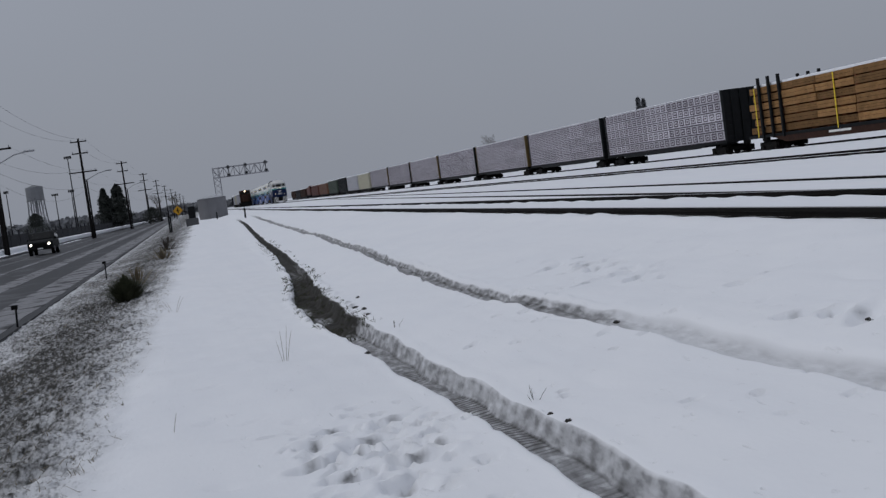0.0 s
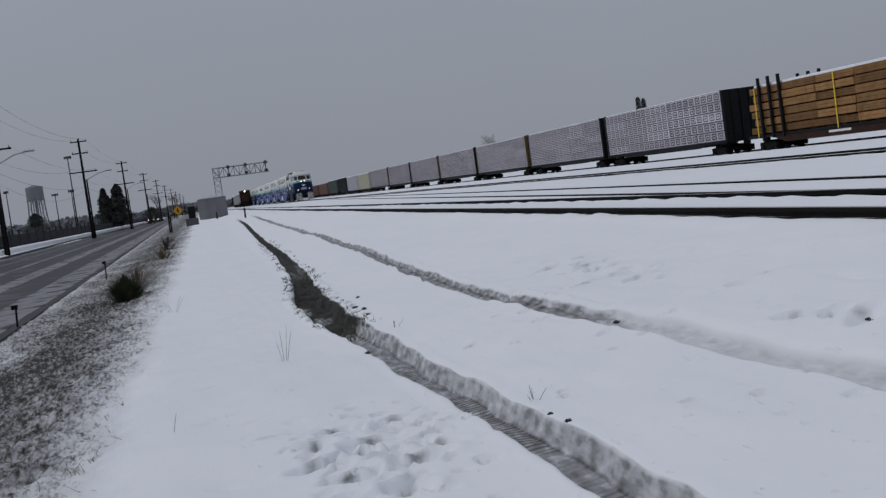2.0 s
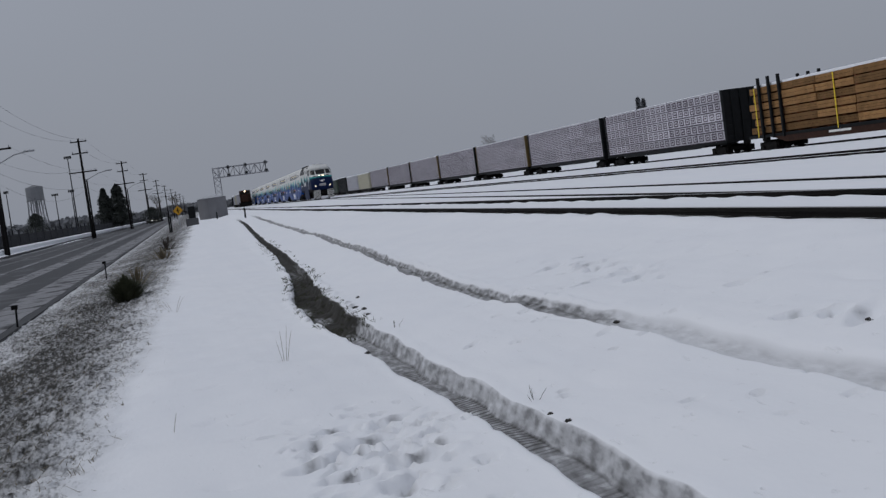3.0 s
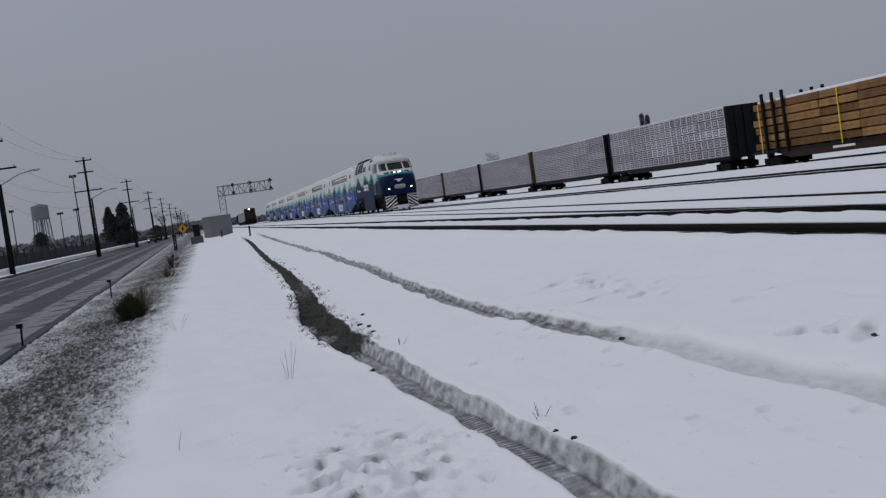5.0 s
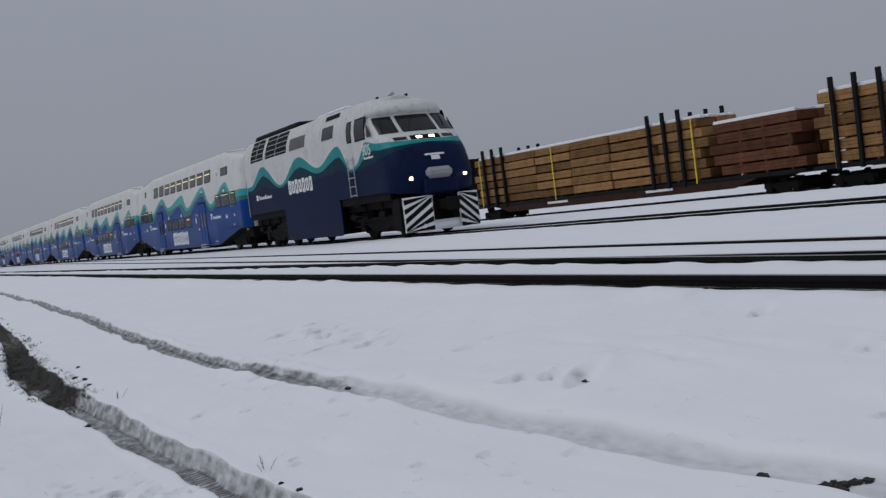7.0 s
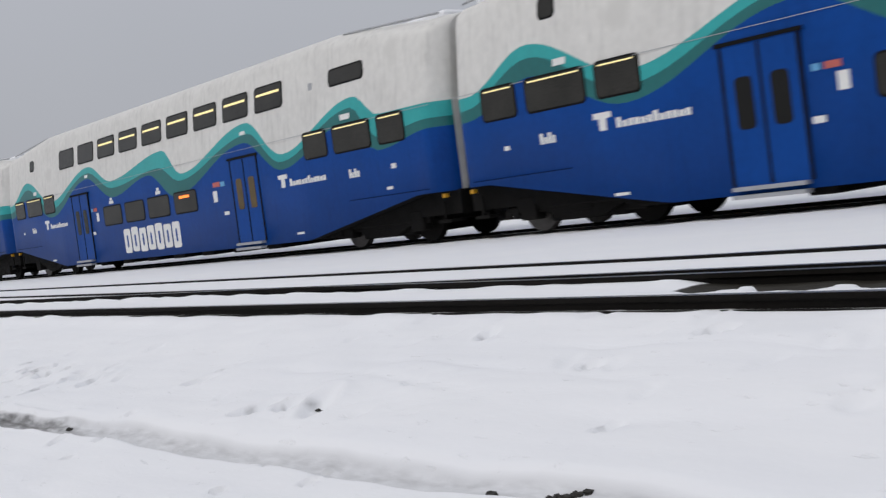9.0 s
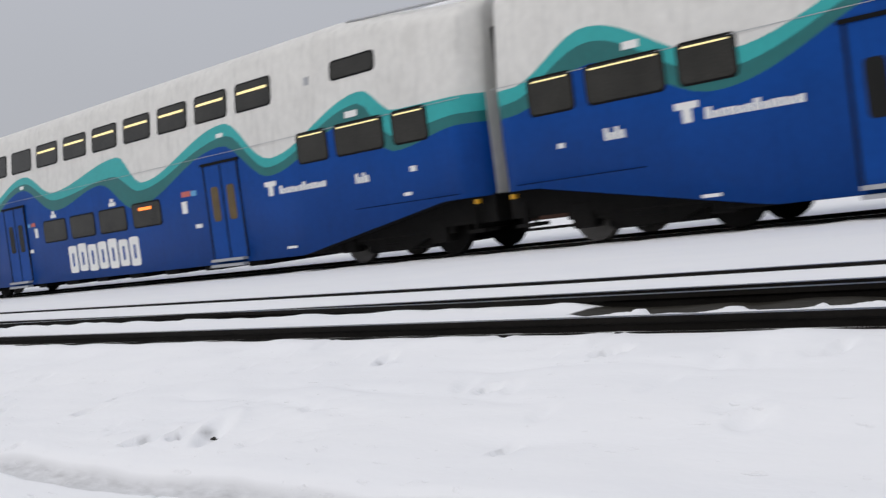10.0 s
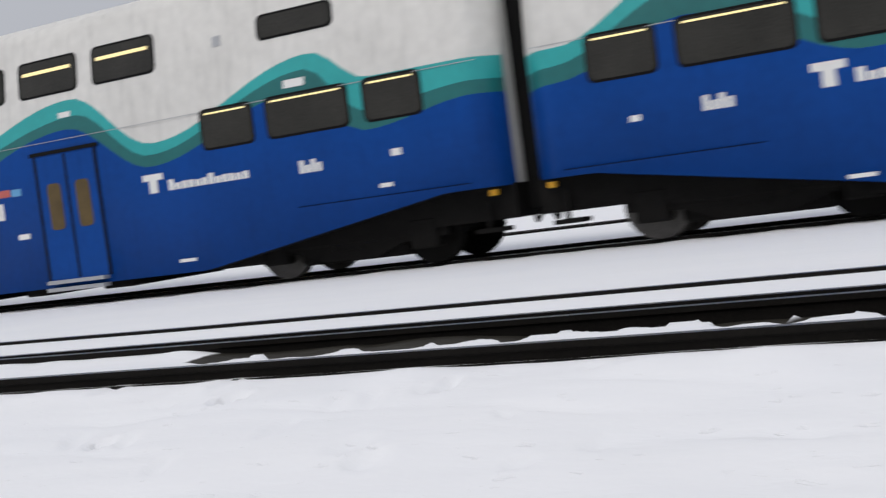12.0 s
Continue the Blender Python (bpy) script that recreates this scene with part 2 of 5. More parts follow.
HEADLIGHT = mat("lit_headlight", (0.9, 0.85, 0.7), 0.3, vary=0.0, bump=0.0, emit=(1.0, 0.80, 0.50), power=7.0)
CAR_LIGHT = mat("lit_car_headlight", (0.9, 0.9, 0.8), 0.3, vary=0.0, bump=0.0, emit=(1.0, 0.92, 0.75), power=6.0)
SALOON_LIGHT = mat("lit_saloon_strip", (0.8, 0.7, 0.4), 0.4, vary=0.0, bump=0.0, emit=(1.0, 0.78, 0.30), power=0.45)
DEST = mat("lit_amber_display", (0.3, 0.08, 0.02), 0.4, vary=0.0, bump=0.0, emit=(1.0, 0.22, 0.03), power=1.3)
AMBER = mat("warm_door_glass", (0.10, 0.065, 0.02), 0.15, vary=0.3, scale=3, bump=0.0)
TOWER_GREY = mat("weathered_tower_paint", (0.15, 0.155, 0.165), 0.7, vary=0.2, scale=0.6, bump=0.1)
# Pale grey with the distance haze painted into the tree colour.
HAZE_TREES = mat("hazed_wood", (0.19, 0.195, 0.205), 0.9, vary=0.3, scale=0.05, bump=0.0)


# ---- mesh helpers ----
def mesh_ob(name, bm, mats, parent=None, smooth=False):
    me = bpy.data.meshes.new(name)
    bmesh.ops.recalc_face_normals(bm, faces=bm.faces)
    bm.to_mesh(me)
    bm.free()
    for m in (mats if isinstance(mats, (list, tuple)) else [mats]):
        me.materials.append(m)
    if smooth:
        for p in me.polygons:
            p.use_smooth = True
    ob = new(name, me)
    ob.parent = parent
    return ob


def part(name, bm, material, parent, label="", smooth=False):
    ob = mesh_ob(name, bm, material, parent, smooth)
    if label:
        ob["label"] = label
    return ob


def thing(name, label, category, group="", at=(0, 0, 0), rz=0.0):
    ob = new(name)
    ob.matrix_basis = pose(*at, 0, 0, rz)
    return tagged(ob, label, category, group)


def box(bm, x0, x1, y0, y1, z0, z1, bevel=0.0):
    made = bmesh.ops.create_cube(bm, size=1, matrix=Matrix.Translation(((x0 + x1) / 2, (y0 + y1) / 2, (z0 + z1) / 2)) @ Matrix.Diagonal((x1 - x0, y1 - y0, z1 - z0, 1)))
    if bevel:
        es = {e for v in made["verts"] for e in v.link_edges}
        bmesh.ops.bevel(bm, geom=list(es), offset=bevel, segments=1, affect="EDGES")
    return bm


def boxes(*rows, bevel=0.0):
    bm = bmesh.new()
    for r in rows:
        box(bm, *r, bevel=bevel)
    return bm


def rod(bm, a, b, r0, r1=None, seg=8):
    """A tapered round bar from a to b."""
    a, b = Vector(a), Vector(b)
    d = b - a
    m = Matrix.Translation((a + b) / 2) @ d.to_track_quat("Z", "Y").to_matrix().to_4x4()
    bmesh.ops.create_cone(bm, cap_ends=True, segments=seg, radius1=r0, radius2=r0 if r1 is None else r1, depth=d.length, matrix=m)
    return bm


def rods(*rows, seg=8):
    bm = bmesh.new()
    for r in rows:
        rod(bm, *r, seg=seg)
    return bm


def prism(bm, pts, x0, x1, axis="x"):
    """A closed outline pushed from x0 to x1 along an axis."""
    put = {"x": lambda s, p: (s, p[0], p[1]), "y": lambda s, p: (p[0], s, p[1]), "z": lambda s, p: (p[0], p[1], s)}[axis]
    a = [bm.verts.new(put(x0, p)) for p in pts]
    b = [bm.verts.new(put(x1, p)) for p in pts]
    bm.faces.new(a)
    bm.faces.new(b[::-1])
    for i in range(len(pts)):
        j = (i + 1) % len(pts)
        bm.faces.new((a[i], b[i], b[j], a[j]))
    return bm


def smooth_step(a, b, v):
    k = np.clip((v - a) / (b - a), 0, 1)
    return k * k * (3 - 2 * k)


# ---- the ground: one sheet out to the horizon ----
ROAD_Z = -0.98


def road_near(y):
    return -3.35 - 0.018 * y


RUT_A = [(1.55, 2.0), (1.54, 4.3), (1.515, 5.7), (1.475, 7.0), (1.41, 8.7), (1.32, 11.0), (1.215, 12.6), (1.195, 16.0), (1.43, 20.4), (1.62, 27.5), (1.74, 40.0), (2.1, 67.0), (2.1, 90)]
RUT_B = [(3.05, 2.0), (3.02, 3.7), (2.935, 6.3), (2.945, 7.3), (2.86, 8.0), (2.725, 9.5), (2.66, 10.6), (2.61, 13.0), (2.685, 16.3), (2.81, 20.4), (2.925, 25.5), (3.07, 36.0), (3.15, 60.0), (3.15, 90)]
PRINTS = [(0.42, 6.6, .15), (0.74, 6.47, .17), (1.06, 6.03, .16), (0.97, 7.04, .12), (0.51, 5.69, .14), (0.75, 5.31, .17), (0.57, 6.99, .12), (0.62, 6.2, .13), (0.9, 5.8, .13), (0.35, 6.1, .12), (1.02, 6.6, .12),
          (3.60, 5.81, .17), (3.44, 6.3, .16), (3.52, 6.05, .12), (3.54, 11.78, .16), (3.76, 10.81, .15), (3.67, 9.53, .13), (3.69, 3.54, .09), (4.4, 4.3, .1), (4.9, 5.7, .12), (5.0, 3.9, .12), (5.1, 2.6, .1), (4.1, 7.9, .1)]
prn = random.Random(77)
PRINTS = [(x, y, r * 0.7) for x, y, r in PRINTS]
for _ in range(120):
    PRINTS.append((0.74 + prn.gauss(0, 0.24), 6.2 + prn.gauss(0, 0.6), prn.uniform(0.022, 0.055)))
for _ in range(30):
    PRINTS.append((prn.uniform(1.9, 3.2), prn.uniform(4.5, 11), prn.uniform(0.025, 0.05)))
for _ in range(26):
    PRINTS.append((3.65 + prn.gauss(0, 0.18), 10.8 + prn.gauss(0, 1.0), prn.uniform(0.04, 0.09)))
LIGHT_PRINTS = len(PRINTS)
for _ in range(45):
    PRINTS.append((prn.uniform(3.4, 5.4), prn.uniform(0.5, 12), prn.uniform(0.04, 0.10)))
for _ in range(30):
    PRINTS.append((prn.uniform(-0.4, 0.9), prn.uniform(5.0, 22), prn.uniform(0.04, 0.08)))


def rut_middle(y, line):
    xs, ys = np.array([p[0] for p in line]), np.array([p[1] for p in line])
    return np.interp(y, ys, xs) + 0.03 + 0.012 * np.sin(y * 2.7) + 0.008 * np.sin(y * 6.1 + 1)


def rut(x, y, line, half, flare=0.5):
    """How deep in a wheel track, how high on its thrown-up rims, how near its floor, and how far on its sloping wall, 0 to 1."""
    s = (x - rut_middle(y, line)) / half
    edge = 0.06 * np.sin(y * 5.1 + x * 2) * np.sin(y * 3.3) + 0.02 * np.sin(y * 17.0) * np.sin(y * 5.3 + 1)
    s = s + np.where(s < 0, edge, 0.4 * edge)
    wall = smooth_step(0.45, 0.45 + flare, s - 0.012 * np.sin(y * 11.0 + 2))
    inside = smooth_step(-1.04, -0.86, s) * (1 - wall)
    rim = np.exp(-((s + 1.28) / 0.2) ** 2) + np.exp(-((s - 1.35) / 0.3) ** 2)
    face = smooth_step(0.40, 0.52, s) * (1 - smooth_step(0.86, 0.98, s))
    on = smooth_step(92, 70, y) * smooth_step(-58, -50, y)
    return inside * on, rim * on, smooth_step(-0.98, -0.86, s) * (1 - smooth_step(0.42, 0.56, s)) * on, face * on


def fbm(x, y, scale, seed, octaves=7):
    rng = np.random.default_rng(seed)
    out, amp = np.zeros_like(x), 1.0
    for k in range(octaves):
        a = rng.uniform(0, 6.28, 3)
        f = scale * 1.5 ** k
        out = out + amp * np.sin(x * f * np.cos(a[0]) + y * f * np.sin(a[0]) + a[1]) * np.cos(y * f * np.cos(a[0] + 1.1) - x * f * np.sin(a[0] + 1.1) + a[2])
        amp *= 0.72
    return out


def ground_z(x, y, full=False):
    x, y = np.atleast_1d(np.asarray(x, float)), np.atleast_1d(np.asarray(y, float))
    shoulder = -0.70 + 0.145 * np.clip(x - 1.2, 0, None)
    lift = 0.42 * smooth_step(40, 110, y)
    z = np.minimum(shoulder + lift, -0.095)
    z = z + 0.05 * smooth_step(5.52, 5.64, x) - 0.035 * smooth_step(6.69, 6.79, x) + 0.05 * smooth_step(6.98, 7.14, x) - 0.06 * smooth_step(14.3, 14.6, x) + 0.03 * smooth_step(14.82, 14.95, x)
    z = z - 0.62 * smooth_step(24, 34, x)
    crest = -0.62 - 0.003 * y
    k = smooth_step(0, 1, (crest - x) / np.maximum(crest - road_near(y), 0.5))
    z = z * (1 - k) + (ROAD_Z - 0.02) * k
    far_kerb = road_near(y) - 11.2
    z = z + 0.30 * smooth_step(0, 1.2, far_kerb - x) + 0.35 * smooth_step(1.5, 6, far_kerb - x)
    on_bank = smooth_step(crest + 0.08 + 0.10 * np.sin(y * 1.1), crest - 0.75, x) * smooth_step(road_near(y) - 0.6, road_near(y) + 0.5, x)
    a_in, a_rim, a_floor, a_face = rut(x, y, RUT_A, 0.152 + 0.085 * np.exp(-((y - 15) / 3.5) ** 2) - 0.04 * smooth_step(22, 35, y))
    b_in, b_rim, b_floor, b_face = rut(x, y, RUT_B, 0.125, 0.7)
    churned = smooth_step(11.3, 12.6, y) * smooth_step(26, 19, y)
    far = smooth_step(7.6, 9.0, y)
    soft = np.exp(-((x - rut_middle(y, RUT_B)) / 0.13) ** 4)
    z = z - 0.125 * a_in + (0.005 + 0.018 * churned) * a_rim - 0.075 * b_in * far + 0.008 * b_rim * far - 0.07 * soft * (1 - far)
    snow_on = smooth_step(5.4, 4.9, x) * (1 - k)
    z = z + (0.018 * fbm(x, y, 1.0, 3, 5) + 0.0055 * fbm(x, y, 5.0, 4, 4) + 0.014 * fbm(x, y, 2.4, 15, 3)) * snow_on + 0.034 * on_bank * fbm(x, y, 6.0, 5, 5) + 0.028 * on_bank * fbm(x, y, 15.0, 6, 5)
    for mx, y0, y1, dip, wide in ((4.02, 4.6, 7.4, 0.026, 0.05), (4.26, 3.6, 6.6, 0.020, 0.06), (4.7, 1.2, 5.4, 0.018, 0.05), (3.62, 6.4, 7.3, 0.030, 0.07), (4.5, -0.5, 1.6, 0.022, 0.06), (4.95, 0.6, 2.4, 0.016, 0.04), (3.8, 3.0, 4.6, 0.022, 0.09), (2.2, 6.0, 8.0, 0.015, 0.05), (2.35, 4.6, 6.1, 0.014, 0.06)):
        z = z - dip * np.exp(-((x - mx - 0.10 * np.sin(y * 0.9 + mx * 5)) / wide) ** 2) * smooth_step(y0, y0 + 0.5, y) * smooth_step(y1, y1 - 0.7, y) * (0.65 + 0.35 * np.sin(y * 5.0 + mx * 9))
    # Shade on the far walls of the prints, painted through the colour mask.
    print_shade = np.zeros_like(z)
    trodden = np.exp(-(((x - 0.74) / 0.42) ** 2 + ((y - 6.2) / 0.95) ** 2) ** 2)
    scuffed = np.exp(-(((x - 3.7) / 0.3) ** 2 + ((y - 10.8) / 1.6) ** 2) ** 2) + 0.6 * np.exp(-(((x - 3.9) / 0.4) ** 2 + ((y - 5.6) / 0.9) ** 2) ** 2)
    z = z + 0.011 * trodden * fbm(x, y, 15.0, 25, 4) + 0.014 * scuffed * fbm(x, y, 10.0, 26, 4)
    for i_, (px, py, pr) in enumerate(PRINTS):
        turn, long = 0.6 * math.sin(i_ * 2.399), 1.0 + 0.9 * ((i_ * 0.618) % 1.0)
        ca, sa = np.cos(turn), np.sin(turn)
        d2 = ((((x - px) * ca + (y - py) * sa) / long) ** 2 + (((y - py) * ca - (x - px) * sa) * long ** 0.5) ** 2) / pr ** 2
        near = d2 < 9
        if near.any():
            dn = d2[near]
            deep = (0.07 if pr > 0.08 else 0.048) if i_ < LIGHT_PRINTS else 0.02
            z[near] += -deep * np.exp(-dn ** 2 * 0.9) + 0.2 * deep * np.exp(-(dn - 1.9) ** 2)
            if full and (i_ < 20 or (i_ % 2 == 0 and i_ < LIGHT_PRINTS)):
                print_shade[near] += (0.62 if i_ < 11 else 0.36) * np.exp(-(((x[near] - px) / long) ** 2 + (y[near] - py - 0.8 * pr) ** 2) / pr ** 2 * 7.0)
    z = z + (0.003 + 0.026 * churned) * a_rim * fbm(x, y, 7.0, 8, 4) + 0.012 * b_rim * far * fbm(x, y, 6.0, 8, 4)
    z = z + a_in * (0.006 * fbm(x, y, 5.0, 12, 5) + 0.022 * churned * fbm(x, y, 9.0, 16, 4)) + 0.012 * b_in * far * fbm(x, y, 8.0, 17, 4)
    # the flangeways and the frog, swept clear of snow
    slot = np.exp(-((x - 6.42 - 0.01 * y) / 0.42) ** 4) * smooth_step(6.5, 2.0, y + 0.9 * np.sin(y * 2.3)) * smooth_step(-60, -20, y)
    lump = smooth_step(0.1, 0.5, 0.5 * fbm(x, y, 5.0, 9, 6) + (6.22 - x) * 3.0)
    z = z - 0.10 * slot + 0.10 * lump * slot
    edge = np.exp(-((x - 5.24) / 0.16) ** 2) + 0.8 * np.exp(-((x - 14.55) / 0.16) ** 2) + 0.7 * np.exp(-((x - 6.59) / 0.12) ** 2)
    z = z + edge * (0.024 + 0.030 * fbm(x * 0.4, y, 2.2, 14, 5))
    if not full:
        return z if z.size > 1 else float(z[0])
    dark = 1.05 * churned + 1.05 * smooth_step(18, 26, y) * (1 - churned)
    # Sky reflection on two puddles, imitated by paler slush colour.
    pool_sheen = np.exp(-(((x - 1.08) / 0.10) ** 2 + ((y - 15.3) / 0.7) ** 2) ** 2) + 0.8 * np.exp(-(((x - 1.2) / 0.12) ** 2 + ((y - 13.9) / 0.4) ** 2) ** 2)
    mud_shade = a_floor * np.maximum(0.60, dark) + a_face * np.maximum(0.50 + 0.08 * fbm(x, y, 15.0, 21, 4), dark * 0.95) + 0.16 * churned * a_rim * smooth_step(0.2, 1.2, fbm(x, y, 9.0, 22, 4)) * 3
    # The 0.33 soft term paints the shade of the near shallow trough.
    mud_shade = mud_shade - 0.55 * pool_sheen * a_floor + far * (0.62 * b_floor + b_face * (0.54 + 0.09 * fbm(x, y, 14.0, 23, 4))) + 0.33 * soft * (1 - far)
    mud_shade = np.clip(mud_shade, 0, 1.1) + print_shade + 1.6 * smooth_step(0.28, 0.36, slot - lump)
    tread = a_floor * smooth_step(10.5, 8, y) * smooth_step(0.0, 0.05, x - rut_middle(y, RUT_A) + 0.08) * (0.25 + 0.75 * smooth_step(-0.2, 0.3, np.sin(y * 2.1) + 0.6))
    return z, mud_shade, tread, on_bank * np.clip(0.44 + 0.34 * smooth_step(0.0, 0.4, k) - 0.20 * smooth_step(0.6, 0.9, k) * smooth_step(9, 14, y) + 0.09 * fbm(x, y, 1.3, 11, 5) + 0.11 * fbm(x, y * 0.7, 6.0, 18, 5), 0, 1)


def steps(*runs):
    out = []
    for a, b, n in runs:
        out += list(np.linspace(a, b, n, endpoint=False))
    return out


def build_ground():
    xs = steps((-1500, -300, 6), (-300, -40, 16), (-40, -8, 26), (-8, -3, 44), (-3, 0.1, 70), (0.1, 1.05, 38), (1.05, 1.75, 46), (1.75, 2.65, 26), (2.65, 3.35, 40), (3.35, 4.4, 32), (4.4, 6.2, 50), (6.2, 9, 34), (9, 40, 40), (40, 300, 16), (300, 1500, 6)) + [1500]
    ys = steps((-60, -4, 70), (-4, 1.5, 50), (1.5, 12, 300), (12, 24, 170), (24, 60, 110), (60, 140, 60), (140, 500, 30), (500, 2600, 12)) + [2600]
    gx, gy = np.meshgrid(np.array(xs), np.array(ys))
    for row, y in zip(gx, ys):
        row[:] = np.where((row > -0.7) & (row < 5.0), np.interp(row, [-0.7, 1.4, 3.0, 5.0], [-0.7, rut_middle(y, RUT_A), rut_middle(y, RUT_B), 5.0]), row)
    gz, mud_shade, tread, bank = ground_z(gx, gy, True)
    nx, ny = len(xs), len(ys)
    verts = np.stack([gx.ravel(), gy.ravel(), gz.ravel()], 1)
    i = np.arange(nx * ny).reshape(ny, nx)
    faces = np.stack([i[:-1, :-1].ravel(), i[:-1, 1:].ravel(), i[1:, 1:].ravel(), i[1:, :-1].ravel()], 1)
    me = bpy.data.meshes.new("ground")
    me.from_pydata(verts.tolist(), [], faces.tolist())
    for nm, val in (("mud_shade", mud_shade), ("tread", tread), ("bank", bank)):
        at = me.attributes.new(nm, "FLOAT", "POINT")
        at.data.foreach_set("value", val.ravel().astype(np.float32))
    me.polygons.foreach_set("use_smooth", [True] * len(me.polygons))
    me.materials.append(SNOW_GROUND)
    return tagged(new("ground", me), "snow-covered ground with muddy wheel ruts and a grassy bank", "ground", kind="structure")


build_ground()


# ---- the road ----
def strip(name, x_off, width, z, y0, y1, material, wavy=0.0, n=160):
    bm = bmesh.new()
    rows = []
    for j in range(n + 1):
        y = y0 + (y1 - y0) * (j / n) ** 1.7
        w1, w2 = (wavy * math.sin(y * 0.9 + k) * math.sin(y * 0.37 + 2 * k) for k in (1.0, 4.0))
        x = road_near(y) + x_off
        rows.append([bm.verts.new((x + w1, y, z)), bm.verts.new((x + width + w2, y, z)), bm.verts.new((x + width + w2, y, z - 0.05)), bm.verts.new((x + w1, y, z - 0.05))])
    for a, b in zip(rows, rows[1:]):
        for k in range(4):
            bm.faces.new((a[k], a[(k + 1) % 4], b[(k + 1) % 4], b[k]))
    return mesh_ob(name, bm, material)


tagged(strip("road", -11.2, 11.2, ROAD_Z + 0.02, -50, 900, ROAD), "wet dark asphalt road with wheel tracks in slush", "road", kind="structure")
for off, wd in ((-1.25, 1.05), (-3.5, 0.9), (-5.6, 0.4), (-8.1, 0.22), (-10.7, 0.6)):
    tagged(strip("slush_ridge", off, wd, ROAD_Z + 0.028, -30, 700, SLUSH, 0.05, 260), "grey slush ridge between wheel tracks on the road", "slush", kind="structure")
kerb_bm = bmesh.new()
for j in range(120):
    y = -10 + 4.0 * j
    box(kerb_bm, road_near(y) - 11.55, road_near(y) - 11.2, y, y + 3.985, ROAD_Z - 0.1, ROAD_Z + 0.17)
tagged(mesh_ob("kerb", kerb_bm, CONCRETE), "grey concrete kerb along the road", "kerb", kind="structure")


# ---- the tracks ----
def rail_bm(xf, y0, y1, z, n, shift=0.0):
    prof = [(-0.035, 0), (-0.037, -0.035), (-0.012, -0.05), (-0.010, -0.13), (-0.07, -0.155), (-0.07, -0.17), (0.07, -0.17), (0.07, -0.155), (0.010, -0.13), (0.012, -0.05), (0.037, -0.035), (0.035, 0)]
    bm = bmesh.new()
    rings = []
    for j in range(n + 1):
        y = y0 + (y1 - y0) * j / n
        rings.append([bm.verts.new((xf(y) + p[0] + shift, y, z + p[1])) for p in prof])
    for a, b in zip(rings, rings[1:]):
        for k in range(len(prof)):
            f = bm.faces.new((a[k], a[(k + 1) % len(prof)], b[(k + 1) % len(prof)], b[k]))
            f.material_index = 1 if k == len(prof) - 1 else 0
    bm.faces.new(rings[0])
    bm.faces.new(rings[-1][::-1])
    return bm


def track(label, near, far, y0, y1, z, n, ties=True):
    ob = tagged(new("railway_track"), label, "railway track", kind="structure")
    for xf in (near, far):
        part("rail", rail_bm(xf, y0, y1, z, n), [RAIL, RAIL_TOP], ob)
    return ob


def lane_b(y):
    return 8.12 + 0.058 * max(y - 6.5, 0)


track("straight snowed-in track with rusty rails", lambda y: 5.53, lambda y: 6.965, -60, 700, 0.0, 2)
track("curving turnout track with dark cleared flangeways", lambda y: lane_b(y) - 1.435, lane_b, -24, 130, 0.0, 80)
track("main line track the commuter train runs on", lambda y: 14.79, lambda y: 16.225, -120, 900, 0.0, 2)
track("snowed-in yard track under the lumber train", lambda y: 37.73, lambda y: 39.165, -40, 900, -0.58, 2)
track("empty snowed-in yard track", lambda y: 31.3, lambda y: 32.735, -40, 900, -0.50, 2)
track("snowed-in yard track beyond the lumber train", lambda y: 43.7, lambda y: 45.135, -40, 900, -0.58, 2)


def ragged_strip(name, label, x0, x1, z, y0, y1, n, seed, material):
    """Bare dark ballast beside a rail, with an uneven snow edge."""
    rnd = random.Random(seed)
    bm = bmesh.new()
    prev, w = None, 0.0
    for j in range(n + 1):
        y = y0 + (y1 - y0) * j / n
        w = 0.8 * w + rnd.uniform(-0.014, 0.014)
        a = [bm.verts.new((x0 + w, y, z - 0.07)), bm.verts.new((x0 + w + 0.03, y, z)), bm.verts.new((x1, y, z)), bm.verts.new((x1, y, z - 0.07))]
        if prev:
            for k in range(3):
                bm.faces.new((prev[k], prev[k + 1], a[k + 1], a[k]))
        prev = a
    return tagged(mesh_ob(name, bm, material), label, "ballast", kind="structure")


ragged_strip("ballast", "dark bare ballast along the near rail", 5.41, 5.475, -0.088, -30, 260, 900, 1, BALLAST)
ragged_strip("ballast", "dark bare ballast along the inner rails", 6.74, 6.89, -0.075, 0, 120, 700, 2, BALLAST)
ragged_strip("ballast", "dark bare ballast along the main line", 14.67, 14.74, -0.085, -60, 400, 700, 3, BALLAST)
ragged_strip("ballast", "dark bare ballast along the main line", 16.10, 16.17, -0.075, -60, 400, 700, 4, BALLAST)
ragged_strip("ballast", "dark bare ballast along the yard track", 37.4, 37.68, -0.67, -20, 400, 500, 5, BALLAST)


